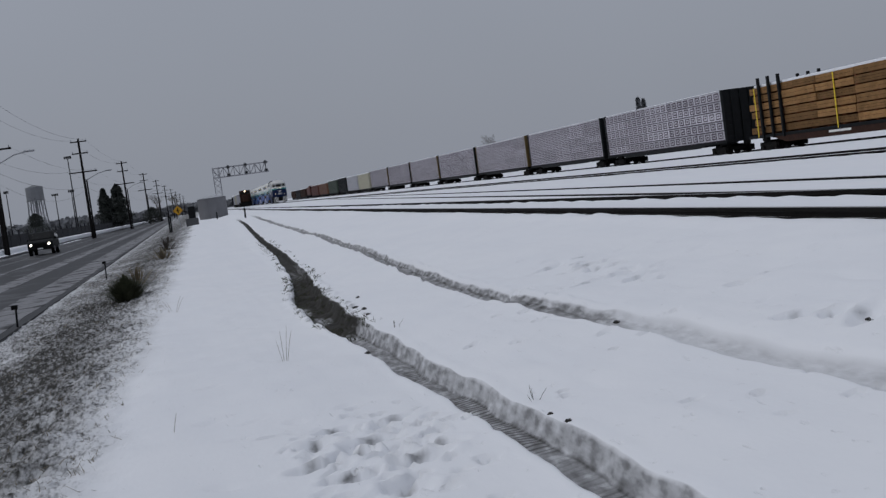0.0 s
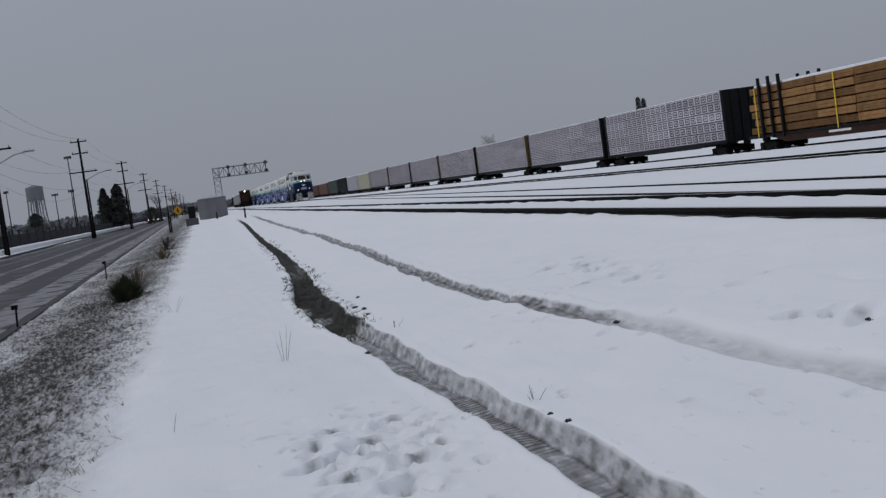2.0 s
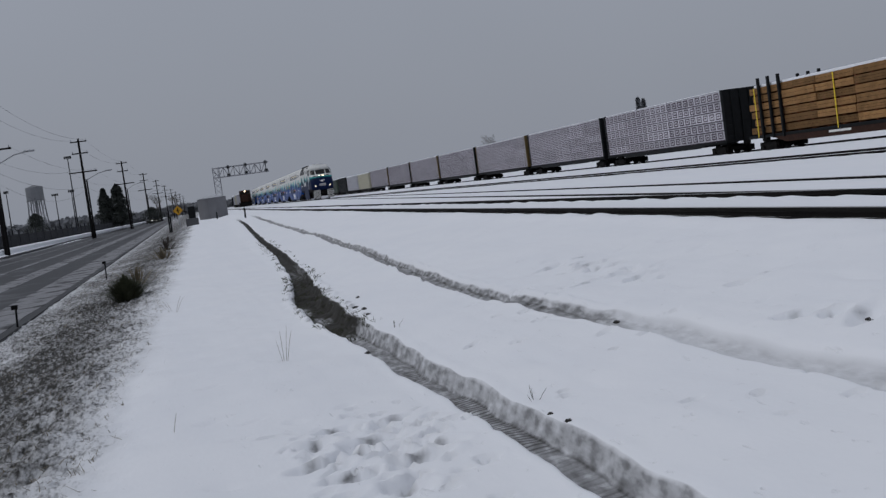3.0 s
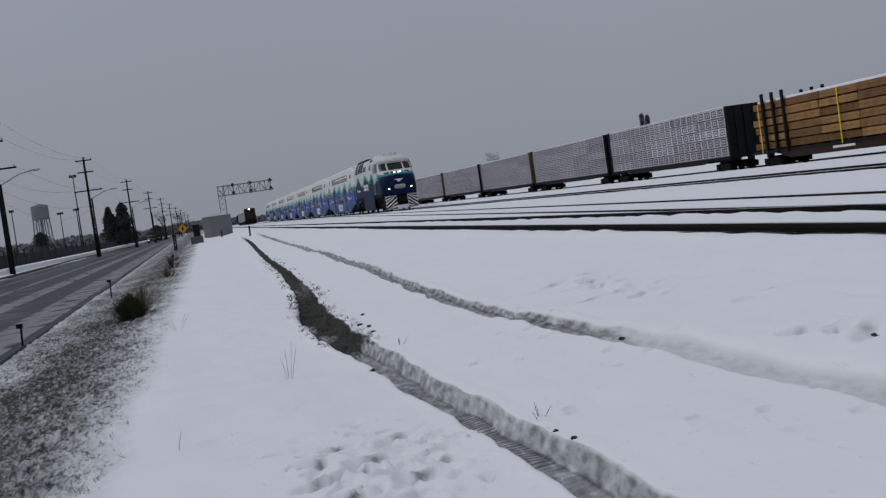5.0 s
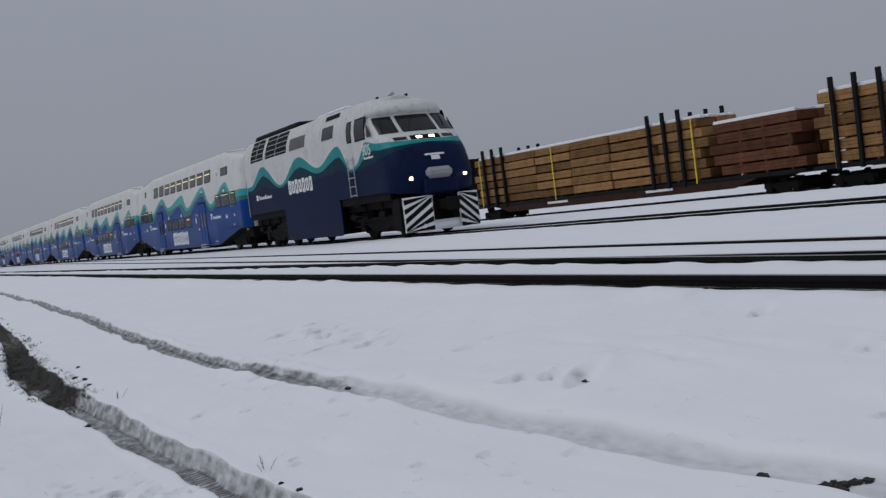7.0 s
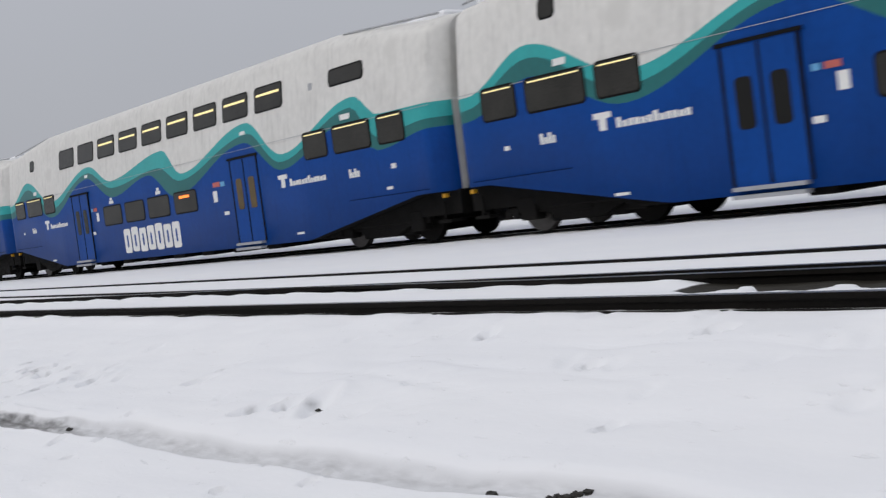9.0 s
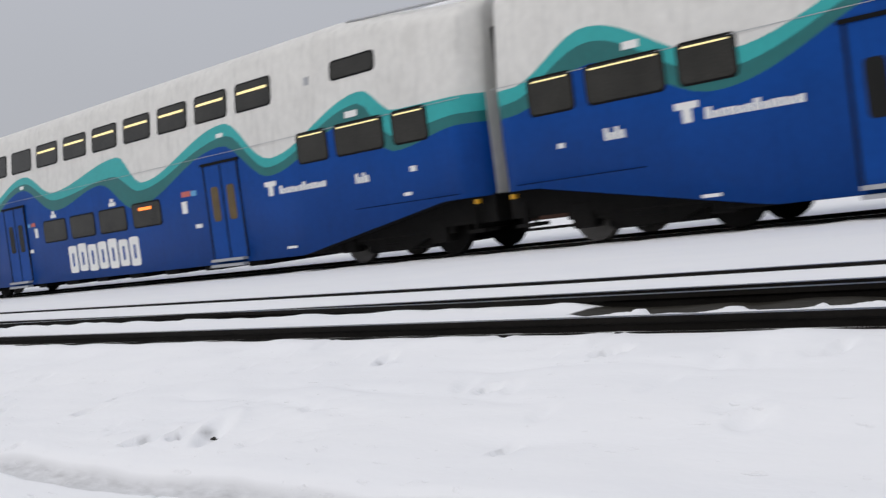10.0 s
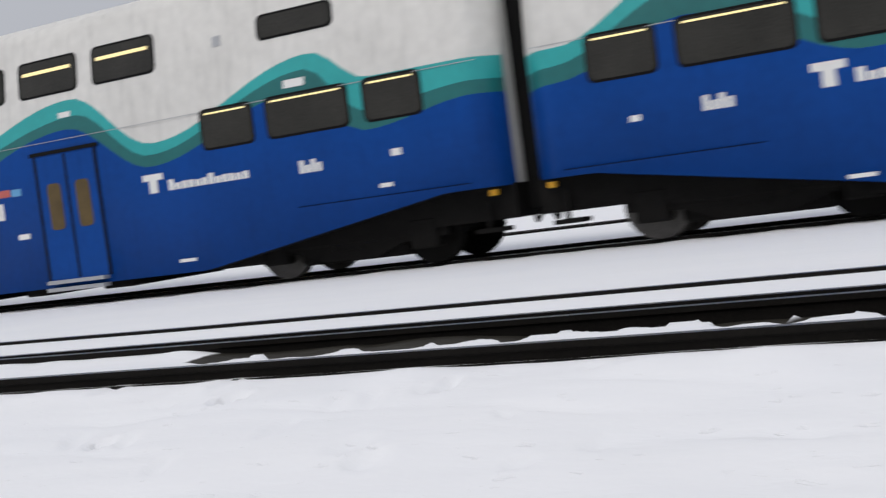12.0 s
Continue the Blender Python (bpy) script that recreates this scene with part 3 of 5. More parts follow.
# ---- running gear shared by the rail vehicles ----
def wheel_bm(r=0.46):
    bm = bmesh.new()
    m = Matrix.Rotation(radians(90), 4, "Y")
    bmesh.ops.create_cone(bm, cap_ends=True, segments=24, radius1=r + 0.02, radius2=r + 0.02, depth=0.03, matrix=Matrix.Translation((0.06, 0, 0)) @ m)
    bmesh.ops.create_cone(bm, cap_ends=True, segments=24, radius1=r, radius2=r, depth=0.11, matrix=m)
    bmesh.ops.create_cone(bm, cap_ends=True, segments=16, radius1=r * 0.72, radius2=r * 0.62, depth=0.02, matrix=Matrix.Translation((-0.062, 0, 0)) @ m)
    bmesh.ops.create_cone(bm, cap_ends=True, segments=12, radius1=0.13, radius2=0.10, depth=0.16, matrix=Matrix.Translation((-0.09, 0, 0)) @ m)
    return bm


def bogie(parent, yc, base=2.6, r=0.46, steel_rim=False):
    """A two-axle bogie: side frames with axle boxes and springs, bolster, wheels."""
    bm = bmesh.new()
    for s in (-1, 1):
        x = s * 1.02
        pts = [(yc - base / 2 - 0.35, r - 0.06), (yc - base / 2 - 0.35, r + 0.18), (yc - base / 2 + 0.3, r + 0.26), (yc - 0.35, r + 0.12), (yc + 0.35, r + 0.12), (yc + base / 2 - 0.3, r + 0.26),
               (yc + base / 2 + 0.35, r + 0.18), (yc + base / 2 + 0.35, r - 0.06), (yc + base / 2 - 0.4, r - 0.10), (yc + 0.45, r - 0.26), (yc - 0.45, r - 0.26), (yc - base / 2 + 0.4, r - 0.10)]
        prism(bm, pts, x - 0.06, x + 0.06)
        for k in (-1, 1):
            box(bm, x - 0.14, x + 0.14, yc + k * base / 2 - 0.22, yc + k * base / 2 + 0.22, r - 0.22, r + 0.22, 0.03)
        for k in (-0.18, 0.0, 0.18):
            rod(bm, (x, yc + k, r - 0.2), (x, yc + k, r + 0.14), 0.07)
    box(bm, -1.0, 1.0, yc - 0.25, yc + 0.25, r + 0.05, r + 0.35)
    box(bm, -1.12, 1.12, yc - base / 2 - 0.2, yc + base / 2 + 0.2, r - 0.04, r + 0.22, 0.04)
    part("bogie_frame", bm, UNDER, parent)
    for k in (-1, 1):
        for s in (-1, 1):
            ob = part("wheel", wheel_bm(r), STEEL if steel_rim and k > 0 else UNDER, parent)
            ob.matrix_basis = pose(s * 0.755, yc + k * base / 2, r, 0, 0, 0 if s < 0 else 180)
        part("axle", rods(((-0.75, yc + k * base / 2, r), (0.75, yc + k * base / 2, r), 0.08)), UNDER, parent)


def ease(points, y):
    """A flowing line through crests and troughs."""
    if y <= points[0][0]:
        return points[0][1]
    for (a, p), (b, q) in zip(points, points[1:]):
        if y <= b:
            k = (1 - math.cos(math.pi * (y - a) / (b - a))) / 2
            return p + (q - p) * k
    return points[-1][1]


def curved(surf, s0, s1, z0, z1, off, deep=0.02, n=12, m=5):
    """A plate that follows a doubly curved shell."""
    bm = bmesh.new()
    g = [[bm.verts.new(surf(s0 + (s1 - s0) * i / n, z0 + (z1 - z0) * j / m, off)) for i in range(n + 1)] for j in range(m + 1)]
    for a, b in zip(g, g[1:]):
        for i in range(n):
            bm.faces.new((a[i], a[i + 1], b[i + 1], b[i]))
    rim = [(i, 0) for i in range(n)] + [(n, j) for j in range(m)] + [(i, m) for i in range(n, 0, -1)] + [(0, j) for j in range(m, 0, -1)]
    back = [bm.verts.new(surf(s0 + (s1 - s0) * i / n, z0 + (z1 - z0) * j / m, off - deep)) for i, j in rim]
    for k in range(len(rim)):
        (i, j), (p, q) = rim[k], rim[(k + 1) % len(rim)]
        bm.faces.new((g[j][i], g[q][p], back[(k + 1) % len(rim)], back[k]))
    return bm


def patch(surf, s0, s1, z0, z1, r, off, deep=0.03, tilt=0.0):
    """A rounded plate laid on a curved side: surf(s, z, off) gives its places."""
    bm = bmesh.new()
    pts = []
    for cx, cz, a0 in ((s1 - r, z1 - r, 0), (s0 + r, z1 - r, 90), (s0 + r, z0 + r, 180), (s1 - r, z0 + r, 270)):
        for k in range(4 if r > 0.01 else 1):
            a = radians(a0 + k * 30)
            pts.append((cx + r * math.cos(a) + tilt * (cz - z0), cz + r * math.sin(a)))
    f = [bm.verts.new(surf(s, z, off)) for s, z in pts]
    b = [bm.verts.new(surf(s, z, off - deep)) for s, z in pts]
    bm.faces.new(f)
    for i in range(len(f)):
        j = (i + 1) % len(f)
        bm.faces.new((f[i], b[i], b[j], f[j]))
    return bm


def plates(surf, rows, off):
    """Several thin flat plates on a side, in one mesh."""
    bm = bmesh.new()
    for s0, s1, z0, z1 in rows:
        f = [bm.verts.new(surf(s, z, off)) for s, z in ((s0, z0), (s1, z0), (s1, z1), (s0, z1))]
        b = [bm.verts.new(surf(s, z, off - 0.006)) for s, z in ((s0, z0), (s1, z0), (s1, z1), (s0, z1))]
        bm.faces.new(f)
        for i in range(4):
            bm.faces.new((f[i], b[i], b[(i + 1) % 4], f[(i + 1) % 4]))
    return bm


def word_bars(surf, start, length, z0, high, count):
    """A line of small lettering as a row of plain bars."""
    step = length / count
    rows = []
    for k in range(count):
        a, b = start + step * k, start + step * (k + 0.78)
        tall = high * (1.45 if k in (0, count // 2) else 1.0 - 0.12 * (k % 3 == 1))
        rows.append((min(a, b), max(a, b), z0, z0 + tall))
    return plates(surf, rows, 0.009)


# ---- the bilevel coach; local y runs towards the train's tail ----
HALF = 12.70
WHITE_EDGE = [(-12.7, 2.76), (-10.8, 2.76), (-9.85, 3.27), (-6.85, 2.38), (-5.2, 3.34), (-1.62, 2.46), (-0.45, 3.22), (3.1, 2.72), (4.9, 3.33), (8.1, 2.50), (10.5, 3.34), (12.1, 2.66), (12.7, 2.66)]
TEAL_EDGE = [(-12.7, 2.45), (-12.4, 2.45), (-10.7, 2.30), (-9.75, 3.05), (-6.75, 2.20), (-5.3, 3.06), (-1.45, 2.28), (-0.23, 2.76), (3.0, 2.50), (4.95, 3.14), (8.2, 2.25), (10.45, 3.10), (12.2, 2.42), (12.7, 2.40)]
GREEN_EDGE = [(-12.7, 2.26), (-12.4, 2.26), (-10.7, 2.02), (-9.5, 2.74), (-6.75, 2.02), (-5.1, 2.86), (-1.1, 1.88), (0.45, 2.62), (3.06, 2.22), (5.0, 2.96), (8.3, 1.98), (10.4, 2.76), (12.2, 2.20), (12.7, 2.17)]


def coach_sill(y):
    a = abs(y)
    return 0.30 if a < 7.6 else 0.30 + 0.68 * min((a - 7.6) / 4.2, 1.0)


def coach_roof(y):
    a = abs(y)
    return 4.86 - 0.34 * max(0.0, min((a - 8.6) / 3.4, 1.0)) ** 1.2


def coach_x(z, y=0.0):
    tuck = 0.42 * max(0.0, (abs(y) - (HALF - 0.45)) / 0.45) ** 2
    return (1.49 if z < 2.70 else 1.49 - 0.125 * (z - 2.70)) - tuck


def coach_surf(side):
    return lambda s, z, off: (side * (coach_x(z) + off), s, z)


def coach(with_gear=True):
    ob = thing("commuter_coach", "bilevel commuter coach in white, teal and blue with wavy stripes", "train car", "coaches of the commuter train")
    bm = bmesh.new()
    cols = []
    n = 110
    inner = [-(HALF - 0.5) + 2 * (HALF - 0.5) * j / n for j in range(n + 1)]
    tips = [HALF - 0.38, HALF - 0.27, HALF - 0.16, HALF - 0.07, HALF]
    for y in [-t for t in tips[::-1]] + inner + tips:
        w3 = ease(WHITE_EDGE, y)
        w2 = min(ease(TEAL_EDGE, y), w3 - 0.03)
        w1 = min(ease(GREEN_EDGE, y), w2 - 0.03)
        rz = coach_roof(y)
        zs = [coach_sill(y), w1, w2, w3, max(w3 + 0.02, 3.3), rz - 0.42]
        half = [(coach_x(z, y), z) for z in zs]
        xe = half[-1][0]
        for a in (20, 42, 64, 90):
            half.append((xe * math.cos(radians(a)) ** 0.75 if a < 90 else 0.0, rz - 0.42 + 0.42 * math.sin(radians(a))))
        ring = half + [(-x, z) for x, z in half[-2::-1]]
        cols.append([bm.verts.new((x, y, z)) for x, z in ring])
    mats = [0, 1, 2, 3, 3, 3, 3, 3, 3]
    mats = mats + mats[::-1]
    for a, b in zip(cols, cols[1:]):
        for k in range(len(a) - 1):
            f = bm.faces.new((a[k], a[k + 1], b[k + 1], b[k]))
            f.material_index = mats[k]
            f.smooth = True
        bm.faces.new((a[0], b[0], b[-1], a[-1])).material_index = 4
    bm.faces.new(cols[0]).material_index = 3
    bm.faces.new(cols[-1][::-1]).material_index = 3
    part("body", bm, [BLUE, GREEN, TEAL, WHITE, UNDER], ob)
    upper = [-6.36 + 1.627 * k for k in range(9)]
    for side in (-1, 1):
        sf = coach_surf(side)

        def pane(s0, s1, z0, z1, strip=False, name="window"):
            w = part(name, patch(sf, s0, s1, z0, z1, 0.09, 0.014), COACH_GLASS, ob)
            part("gasket", patch(sf, s0 - 0.035, s1 + 0.035, z0 - 0.035, z1 + 0.035, 0.10, 0.006), RUBBER, w)
            if strip:
                part("saloon_light", patch(sf, s0 + 0.10, s1 - 0.08, z1 - 0.20, z1 - 0.145, 0.0, 0.019, 0.004), SALOON_LIGHT, w)
            return w
        for k, y in enumerate(upper):
            pane(y - 0.62, y + 0.62, 3.51, 4.06, strip=k not in (7, 8))
        for y0, y1 in ((-11.6, -10.72), (-10.42, -9.05), (-8.76, -7.84), (7.92, 8.84), (9.12, 10.52), (10.82, 11.7)):
            w = pane(y0, y1, 2.15, 2.71)
            part("saloon_light", patch(sf, y0 + 0.08, y1 - 0.08, 2.655, 2.68, 0.0, 0.019, 0.004), SALOON_LIGHT, w)
        for k, (y0, y1) in enumerate(((-2.30, -1.0), (-0.64, 0.70), (1.0, 2.30), (2.6, 3.9))):
            w = pane(y0, y1, 1.42, 1.96)
            if k == 0:
                part("display", patch(sf, y0 + 0.38, y1 - 0.32, 1.80, 1.87, 0.0, 0.02, 0.004), DEST, w, "lit amber destination display")
        pane(-10.27, -9.0, 3.63, 3.95, name="vent")
        pane(9.75, 10.1, 3.72, 4.03, name="vent")
        part("vent_cap", patch(sf, -8.3, -8.15, 3.66, 3.82, 0.0, 0.01), GALV, ob)
        for y in (-4.99, 5.68):
            d = part("door", patch(sf, y - 0.66, y + 0.66, 0.42, 2.50, 0.03, 0.010), BLUE, ob)
            for s in (-1, 1):
                part("door_glass", patch(sf, y + s * 0.31 - 0.15, y + s * 0.31 + 0.15, 1.25, 2.02, 0.08, 0.016), AMBER if y < 0 else GLASS, d)
            part("door_seam", patch(sf, y - 0.025, y + 0.025, 0.44, 2.48, 0.0, 0.015), RUBBER, d)
            for s in (-0.66, 0.66):
                part("door_post", patch(sf, y + s - 0.03, y + s + 0.03, 0.42, 2.54, 0.0, 0.014), RUBBER, d)
            part("door_head", patch(sf, y - 0.75, y + 0.75, 2.50, 2.56, 0.0, 0.03), RUBBER, d)
            x = side * 1.49
            part("door_step", boxes((min(x, x + side * 0.14), max(x, x + side * 0.14), y - 0.62, y + 0.62, 0.36, 0.42), (min(x, x + side * 0.16), max(x, x + side * 0.16), y - 0.62, y + 0.62, 0.24, 0.30)), GALV, d)
        # lettering blocks of the operator, as plain white shapes
        for k in range(7):
            s = -1 if side > 0 else 1
            yk = (2.66 - 0.545 * k)
            blk = part("letter_block", patch(sf, yk - 0.49, yk - 0.03, 0.49 + 0.025 * (k % 2), 1.18 + 0.03 * ((k + 1) % 3), 0.08, 0.010, 0.006), DECAL, ob)
            part("letter_slot", patch(sf, yk - 0.31, yk - 0.21, 0.66, 1.02, 0.04, 0.013, 0.004), BLUE, blk)
        for y0 in (-6.56, 9.0):
            part("emblem", plates(sf, ((y0 - 0.40, y0, 1.80, 1.90), (y0 - 0.28, y0 - 0.12, 1.60, 1.80)), 0.009), DECAL, ob)
            tagged(part("line_of_writing", word_bars(sf, y0 - 0.5, -1.55, 1.61, 0.115, 12), DECAL, ob), kind="stuff")
        for y0, wd, z0, hg, m in ((-11.2, 0.16, 1.60, 0.10, DECAL), (11.1, 0.14, 1.55, 0.08, DECAL), (-3.93, 0.22, 1.91, 0.12, SKY_FILM), (-3.68, 0.38, 1.92, 0.12, RED_FILM),
                                  (-3.48, 0.22, 1.54, 0.28, DECAL), (-4.0, 0.26, 1.17, 0.09, DECAL), (4.72, 0.14, 1.90, 0.10, SKY_FILM), (4.40, 0.26, 1.90, 0.10, RED_FILM), (4.30, 0.18, 1.58, 0.26, DECAL), (4.72, 0.2, 1.18, 0.10, DECAL),
                                  (-9.75, 0.36, 2.82, 0.12, DECAL), (9.5, 0.30, 2.84, 0.12, DECAL), (-0.2, 0.32, 2.04, 0.09, DECAL), (-0.12, 0.16, 2.14, 0.08, DECAL), (3.08, 0.32, 2.04, 0.09, DECAL), (3.16, 0.16, 2.14, 0.08, DECAL), (-5.2, 0.26, 3.06, 0.09, DECAL), (4.9, 0.24, 3.0, 0.09, DECAL),
                                  (-7.4, 0.32, 0.47, 0.05, DECAL), (8.4, 0.32, 0.50, 0.05, DECAL), (-11.0, 0.20, 1.18, 0.06, DECAL)):
            part("sticker", patch(sf, y0, y0 + wd, z0, z0 + hg, 0.0, 0.009, 0.006), m, ob)
        for y0 in (-9.5, 10.3):
            tagged(part("fleet_number", word_bars(sf, y0, -0.4, 1.55, 0.13, 4), DECAL, ob), kind="stuff")
        part("seam_line", patch(sf, -12.5, 12.5, 2.705, 2.715, 0.0, 0.004, 0.004), GALV, ob)
        for y0, y1 in ((-12.2, -9.4), (9.6, 12.2)):
            part("seam_line", patch(sf, y0, y1, 1.06, 1.075, 0.0, 0.004, 0.004), NAVY, ob)
    for s in (-1, 1):
        y = s * (HALF + 0.12)
        part("marker_lamp", boxes((-1.36, -1.28, s * 12.45 - 0.05, s * 12.45 + 0.05, 0.86, 0.94)), SIGN_YELLOW, ob, "small amber marker lamp")
        part("gangway", boxes((-0.72, 0.72, y - 0.14, y + 0.14, 0.6, 3.9), bevel=0.03), RUBBER, ob)
        part("coupler", boxes((-0.16, 0.16, y - 0.24, y + 0.24, 0.72, 0.98)), UNDER, ob)
        part("roof_snow", boxes((-0.7, 0.7, min(s * 9.6, s * 12.4), max(s * 9.6, s * 12.4), 4.40, 4.60), bevel=0.05), SNOW, ob)
        part("roof_conduit", rods(((-0.95, s * 9.2, 4.72), (-0.95, s * 12.5, 4.50), 0.025)), GALV, ob)
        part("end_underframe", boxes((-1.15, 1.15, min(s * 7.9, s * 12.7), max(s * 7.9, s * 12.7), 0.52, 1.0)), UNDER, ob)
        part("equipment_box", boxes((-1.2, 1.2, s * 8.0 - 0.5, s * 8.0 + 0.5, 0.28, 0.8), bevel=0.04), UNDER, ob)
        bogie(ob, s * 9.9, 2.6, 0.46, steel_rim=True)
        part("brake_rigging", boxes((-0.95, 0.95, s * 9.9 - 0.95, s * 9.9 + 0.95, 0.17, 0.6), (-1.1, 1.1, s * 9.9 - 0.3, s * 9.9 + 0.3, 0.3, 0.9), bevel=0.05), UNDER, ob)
        part("brake_hose", rods(((-0.5, s * 12.6, 0.75), (-0.52, s * 12.72, 0.42), 0.03), ((-0.52, s * 12.72, 0.42), (-0.5, s * 12.85, 0.62), 0.03), seg=6), RUBBER, ob)
        part("end_step", boxes((-1.3, -0.9, min(s * 12.1, s * 12.5), max(s * 12.1, s * 12.5), 0.36, 0.42), (-1.28, -1.24, s * 12.3 - 0.03, s * 12.3 + 0.03, 0.4, 0.8)), UNDER, ob)
    rnd = random.Random(5)
    for k in range(7):
        y = -5.5 + 1.75 * k
        part("underfloor_box", boxes((-1.25, 1.25, y - rnd.uniform(0.2, 0.45), y + 0.3, 0.18, 0.36), bevel=0.03), UNDER, ob)
    return ob


# ---- the locomotive; local y runs from the nose backwards ----
LOCO_LEN = 16.9
LOCO_WAVE = [(0.0, 3.02), (1.1, 3.08), (1.9, 3.22), (3.85, 2.44), (4.95, 3.36), (7.2, 2.80), (9.35, 3.38), (11.9, 2.50), (14.2, 3.42), (16.2, 2.70), (17.5, 2.6)]
NOSE = [(1.15, 0.30), (1.8, 0.10), (2.2, 0.16), (2.6, 0.32), (3.0, 0.66), (3.22, 0.92), (3.30, 1.04), (3.98, 1.80), (4.02, 1.80), (4.08, 1.66), (4.30, 1.76), (4.48, 2.1), (4.60, 2.6)]


def nose_y(z):
    if z <= NOSE[0][0]:
        return NOSE[0][1]
    for (a, p), (b, q) in zip(NOSE, NOSE[1:]):
        if z <= b:
            return p + (q - p) * (z - a) / (b - a)
    return NOSE[-1][1]


def loco_half(z):
    return 1.50 if z < 3.6 else 1.50 - 0.34 * ((z - 3.6) / 1.0) ** 1.7


def loco_surf(u, z, off=0.0):
    """u: 0 at the middle of the nose, 1 where the flat side begins, then metres along the side; negative on the other side."""
    s = 1 if u >= 0 else -1
    u = abs(u)
    w, y0, depth = loco_half(z) + off, nose_y(z) - off, 1.15
    if u <= 1:
        a = u * math.pi / 2
        return (s * w * math.sin(a) ** 0.80, y0 + depth * (1 - math.cos(a) ** 0.62), z)
    start = y0 + depth
    full = NOSE[0][1] + depth
    y = full + (u - 1)
    k = max(0.0, 1 - (u - 1) / 2.4)
    return (s * w, y + (start - full) * k, z)


def loco_side(s, z, off):
    return (-(loco_half(z) + off), s, z)


def loco_other(s, z, off):
    return (loco_half(z) + off, s, z)


def locomotive():
    ob = thing("locomotive", "streamlined diesel locomotive in white, teal and navy with striped pilot", "locomotive")
    bm = bmesh.new()
    us = [k / 14 for k in range(14)] + [1 + 0.2 * k for k in range(int((LOCO_LEN - 1.45) / 0.2) + 1)]
    us = [-u for u in us[:0:-1]] + us
    cols = []
    for u in us:
        y_ref = loco_surf(u, 2.8)[1]
        w3 = ease(LOCO_WAVE, y_ref)
        nose_k = max(0.0, 1 - abs(u) / 1.2)
        swell = max(0.0, min(1.0, (w3 - 2.45) / 0.9)) * (1 - nose_k)
        w2 = w3 - 0.09 - 0.30 * swell
        w1 = w2 - 0.03 - 0.42 * swell
        zs = [1.22 + 0.26 * min(1.0, abs(u)), 1.8, 2.2, w1, w2, w3, max(w3 + 0.02, 3.32), 3.65, 3.98, 4.03, 4.08, 4.30, 4.48, 4.60]
        zs = sorted(zs)
        cols.append([bm.verts.new(loco_surf(u, z)) for z in zs])
    mats = [0, 0, 0, 1, 2, 3, 3, 3, 3, 3, 3, 3, 3]
    for a, b in zip(cols, cols[1:]):
        for k in range(len(a) - 1):
            f = bm.faces.new((a[k], a[k + 1], b[k + 1], b[k]))
            f.material_index, f.smooth = mats[k], True
    bm.faces.new([c for c in cols[0]] + [c for c in cols[-1][::-1]]).material_index = 3
    # crowned roof between the two upper edges
    n = len(cols)
    half = n // 2
    mid = []
    for j in range(half + 1):
        p, q = cols[half - j][-1].co, cols[half + j][-1].co
        mid.append([cols[half - j][-1]] + [bm.verts.new((p.x + (q.x - p.x) * k, p.y, p.z + 0.12 * math.sin(math.pi * k) ** 0.8)) for k in (0.12, 0.3, 0.5, 0.7, 0.88)] + [cols[half + j][-1]] if j else [cols[half][-1]] * 7)
    for j, (a, b) in enumerate(zip(mid, mid[1:])):
        for k in range(6):
            vs = []
            for v in (a[k], a[k + 1], b[k + 1], b[k]):
                if v not in vs:
                    vs.append(v)
            f = bm.faces.new(vs)
            f.material_index, f.smooth = 3, True
    part("body", bm, [NAVY, DEEP_GREEN, TEAL_LOCO, WHITE_LOCO], ob)
    # nose: windscreens, lamps, emblem
    for u0, u1 in ((-0.63, -0.28), (-0.20, 0.20), (0.28, 0.63)):
        w = part("windscreen", curved(loco_surf, u0, u1, 3.38, 3.93, 0.016), GLASS, ob)
        part("gasket", curved(loco_surf, u0 - 0.012, u1 + 0.012, 3.355, 3.955, 0.008), RUBBER, w)
        part("wiper", rods((loco_surf((u0 + u1) / 2, 3.95, 0.04), loco_surf(u0 + 0.1, 3.5, 0.035), 0.010), seg=5), RUBBER, w)
    for u0, u1 in ((-0.44, -0.22), (0.22, 0.44)):
        part("number_board", curved(loco_surf, u0, u1, 3.08, 3.19, 0.012), GLASS, ob)
    part("headlight_housing", curved(loco_surf, -0.17, 0.17, 3.06, 3.21, 0.012), RUBBER, ob)
    for u in (-0.06, 0.06):
        part("headlight", curved(loco_surf, u - 0.03, u + 0.03, 3.10, 3.175, 0.03, 0.02, 4, 3), HEADLIGHT, ob)
    for x in (-0.95, 0.95):
        bm = bmesh.new()
        rod(bm, (x, 0.65, 1.80), (x, 0.22, 1.80), 0.11, seg=16)
        d = part("ditch_light_shell", bm, UNDER, ob)
        part("ditch_light", rods(((x, 0.22, 1.80), (x, 0.17, 1.80), 0.055), seg=16), HEADLIGHT, d)
    part("emblem", curved(loco_surf, -0.10, 0.10, 2.49, 2.55, 0.01), DECAL, ob)
    part("emblem", curved(loco_surf, -0.035, 0.035, 2.34, 2.48, 0.01), DECAL, ob)
    part("anticlimber", boxes((-0.46, 0.46, -0.02, 0.40, 1.74, 2.10), bevel=0.12), TANK_GREY, ob, "frost-grey nose box")
    part("buffer_beam", boxes((-0.6, 0.6, 0.02, 0.5, 1.22, 1.74), bevel=0.08), NAVY, ob)
    part("coupler", boxes((-0.20, 0.20, -0.42, 0.3, 0.75, 1.05), (-0.14, 0.30, -0.55, -0.38, 0.68, 1.10), bevel=0.04), UNDER, ob)
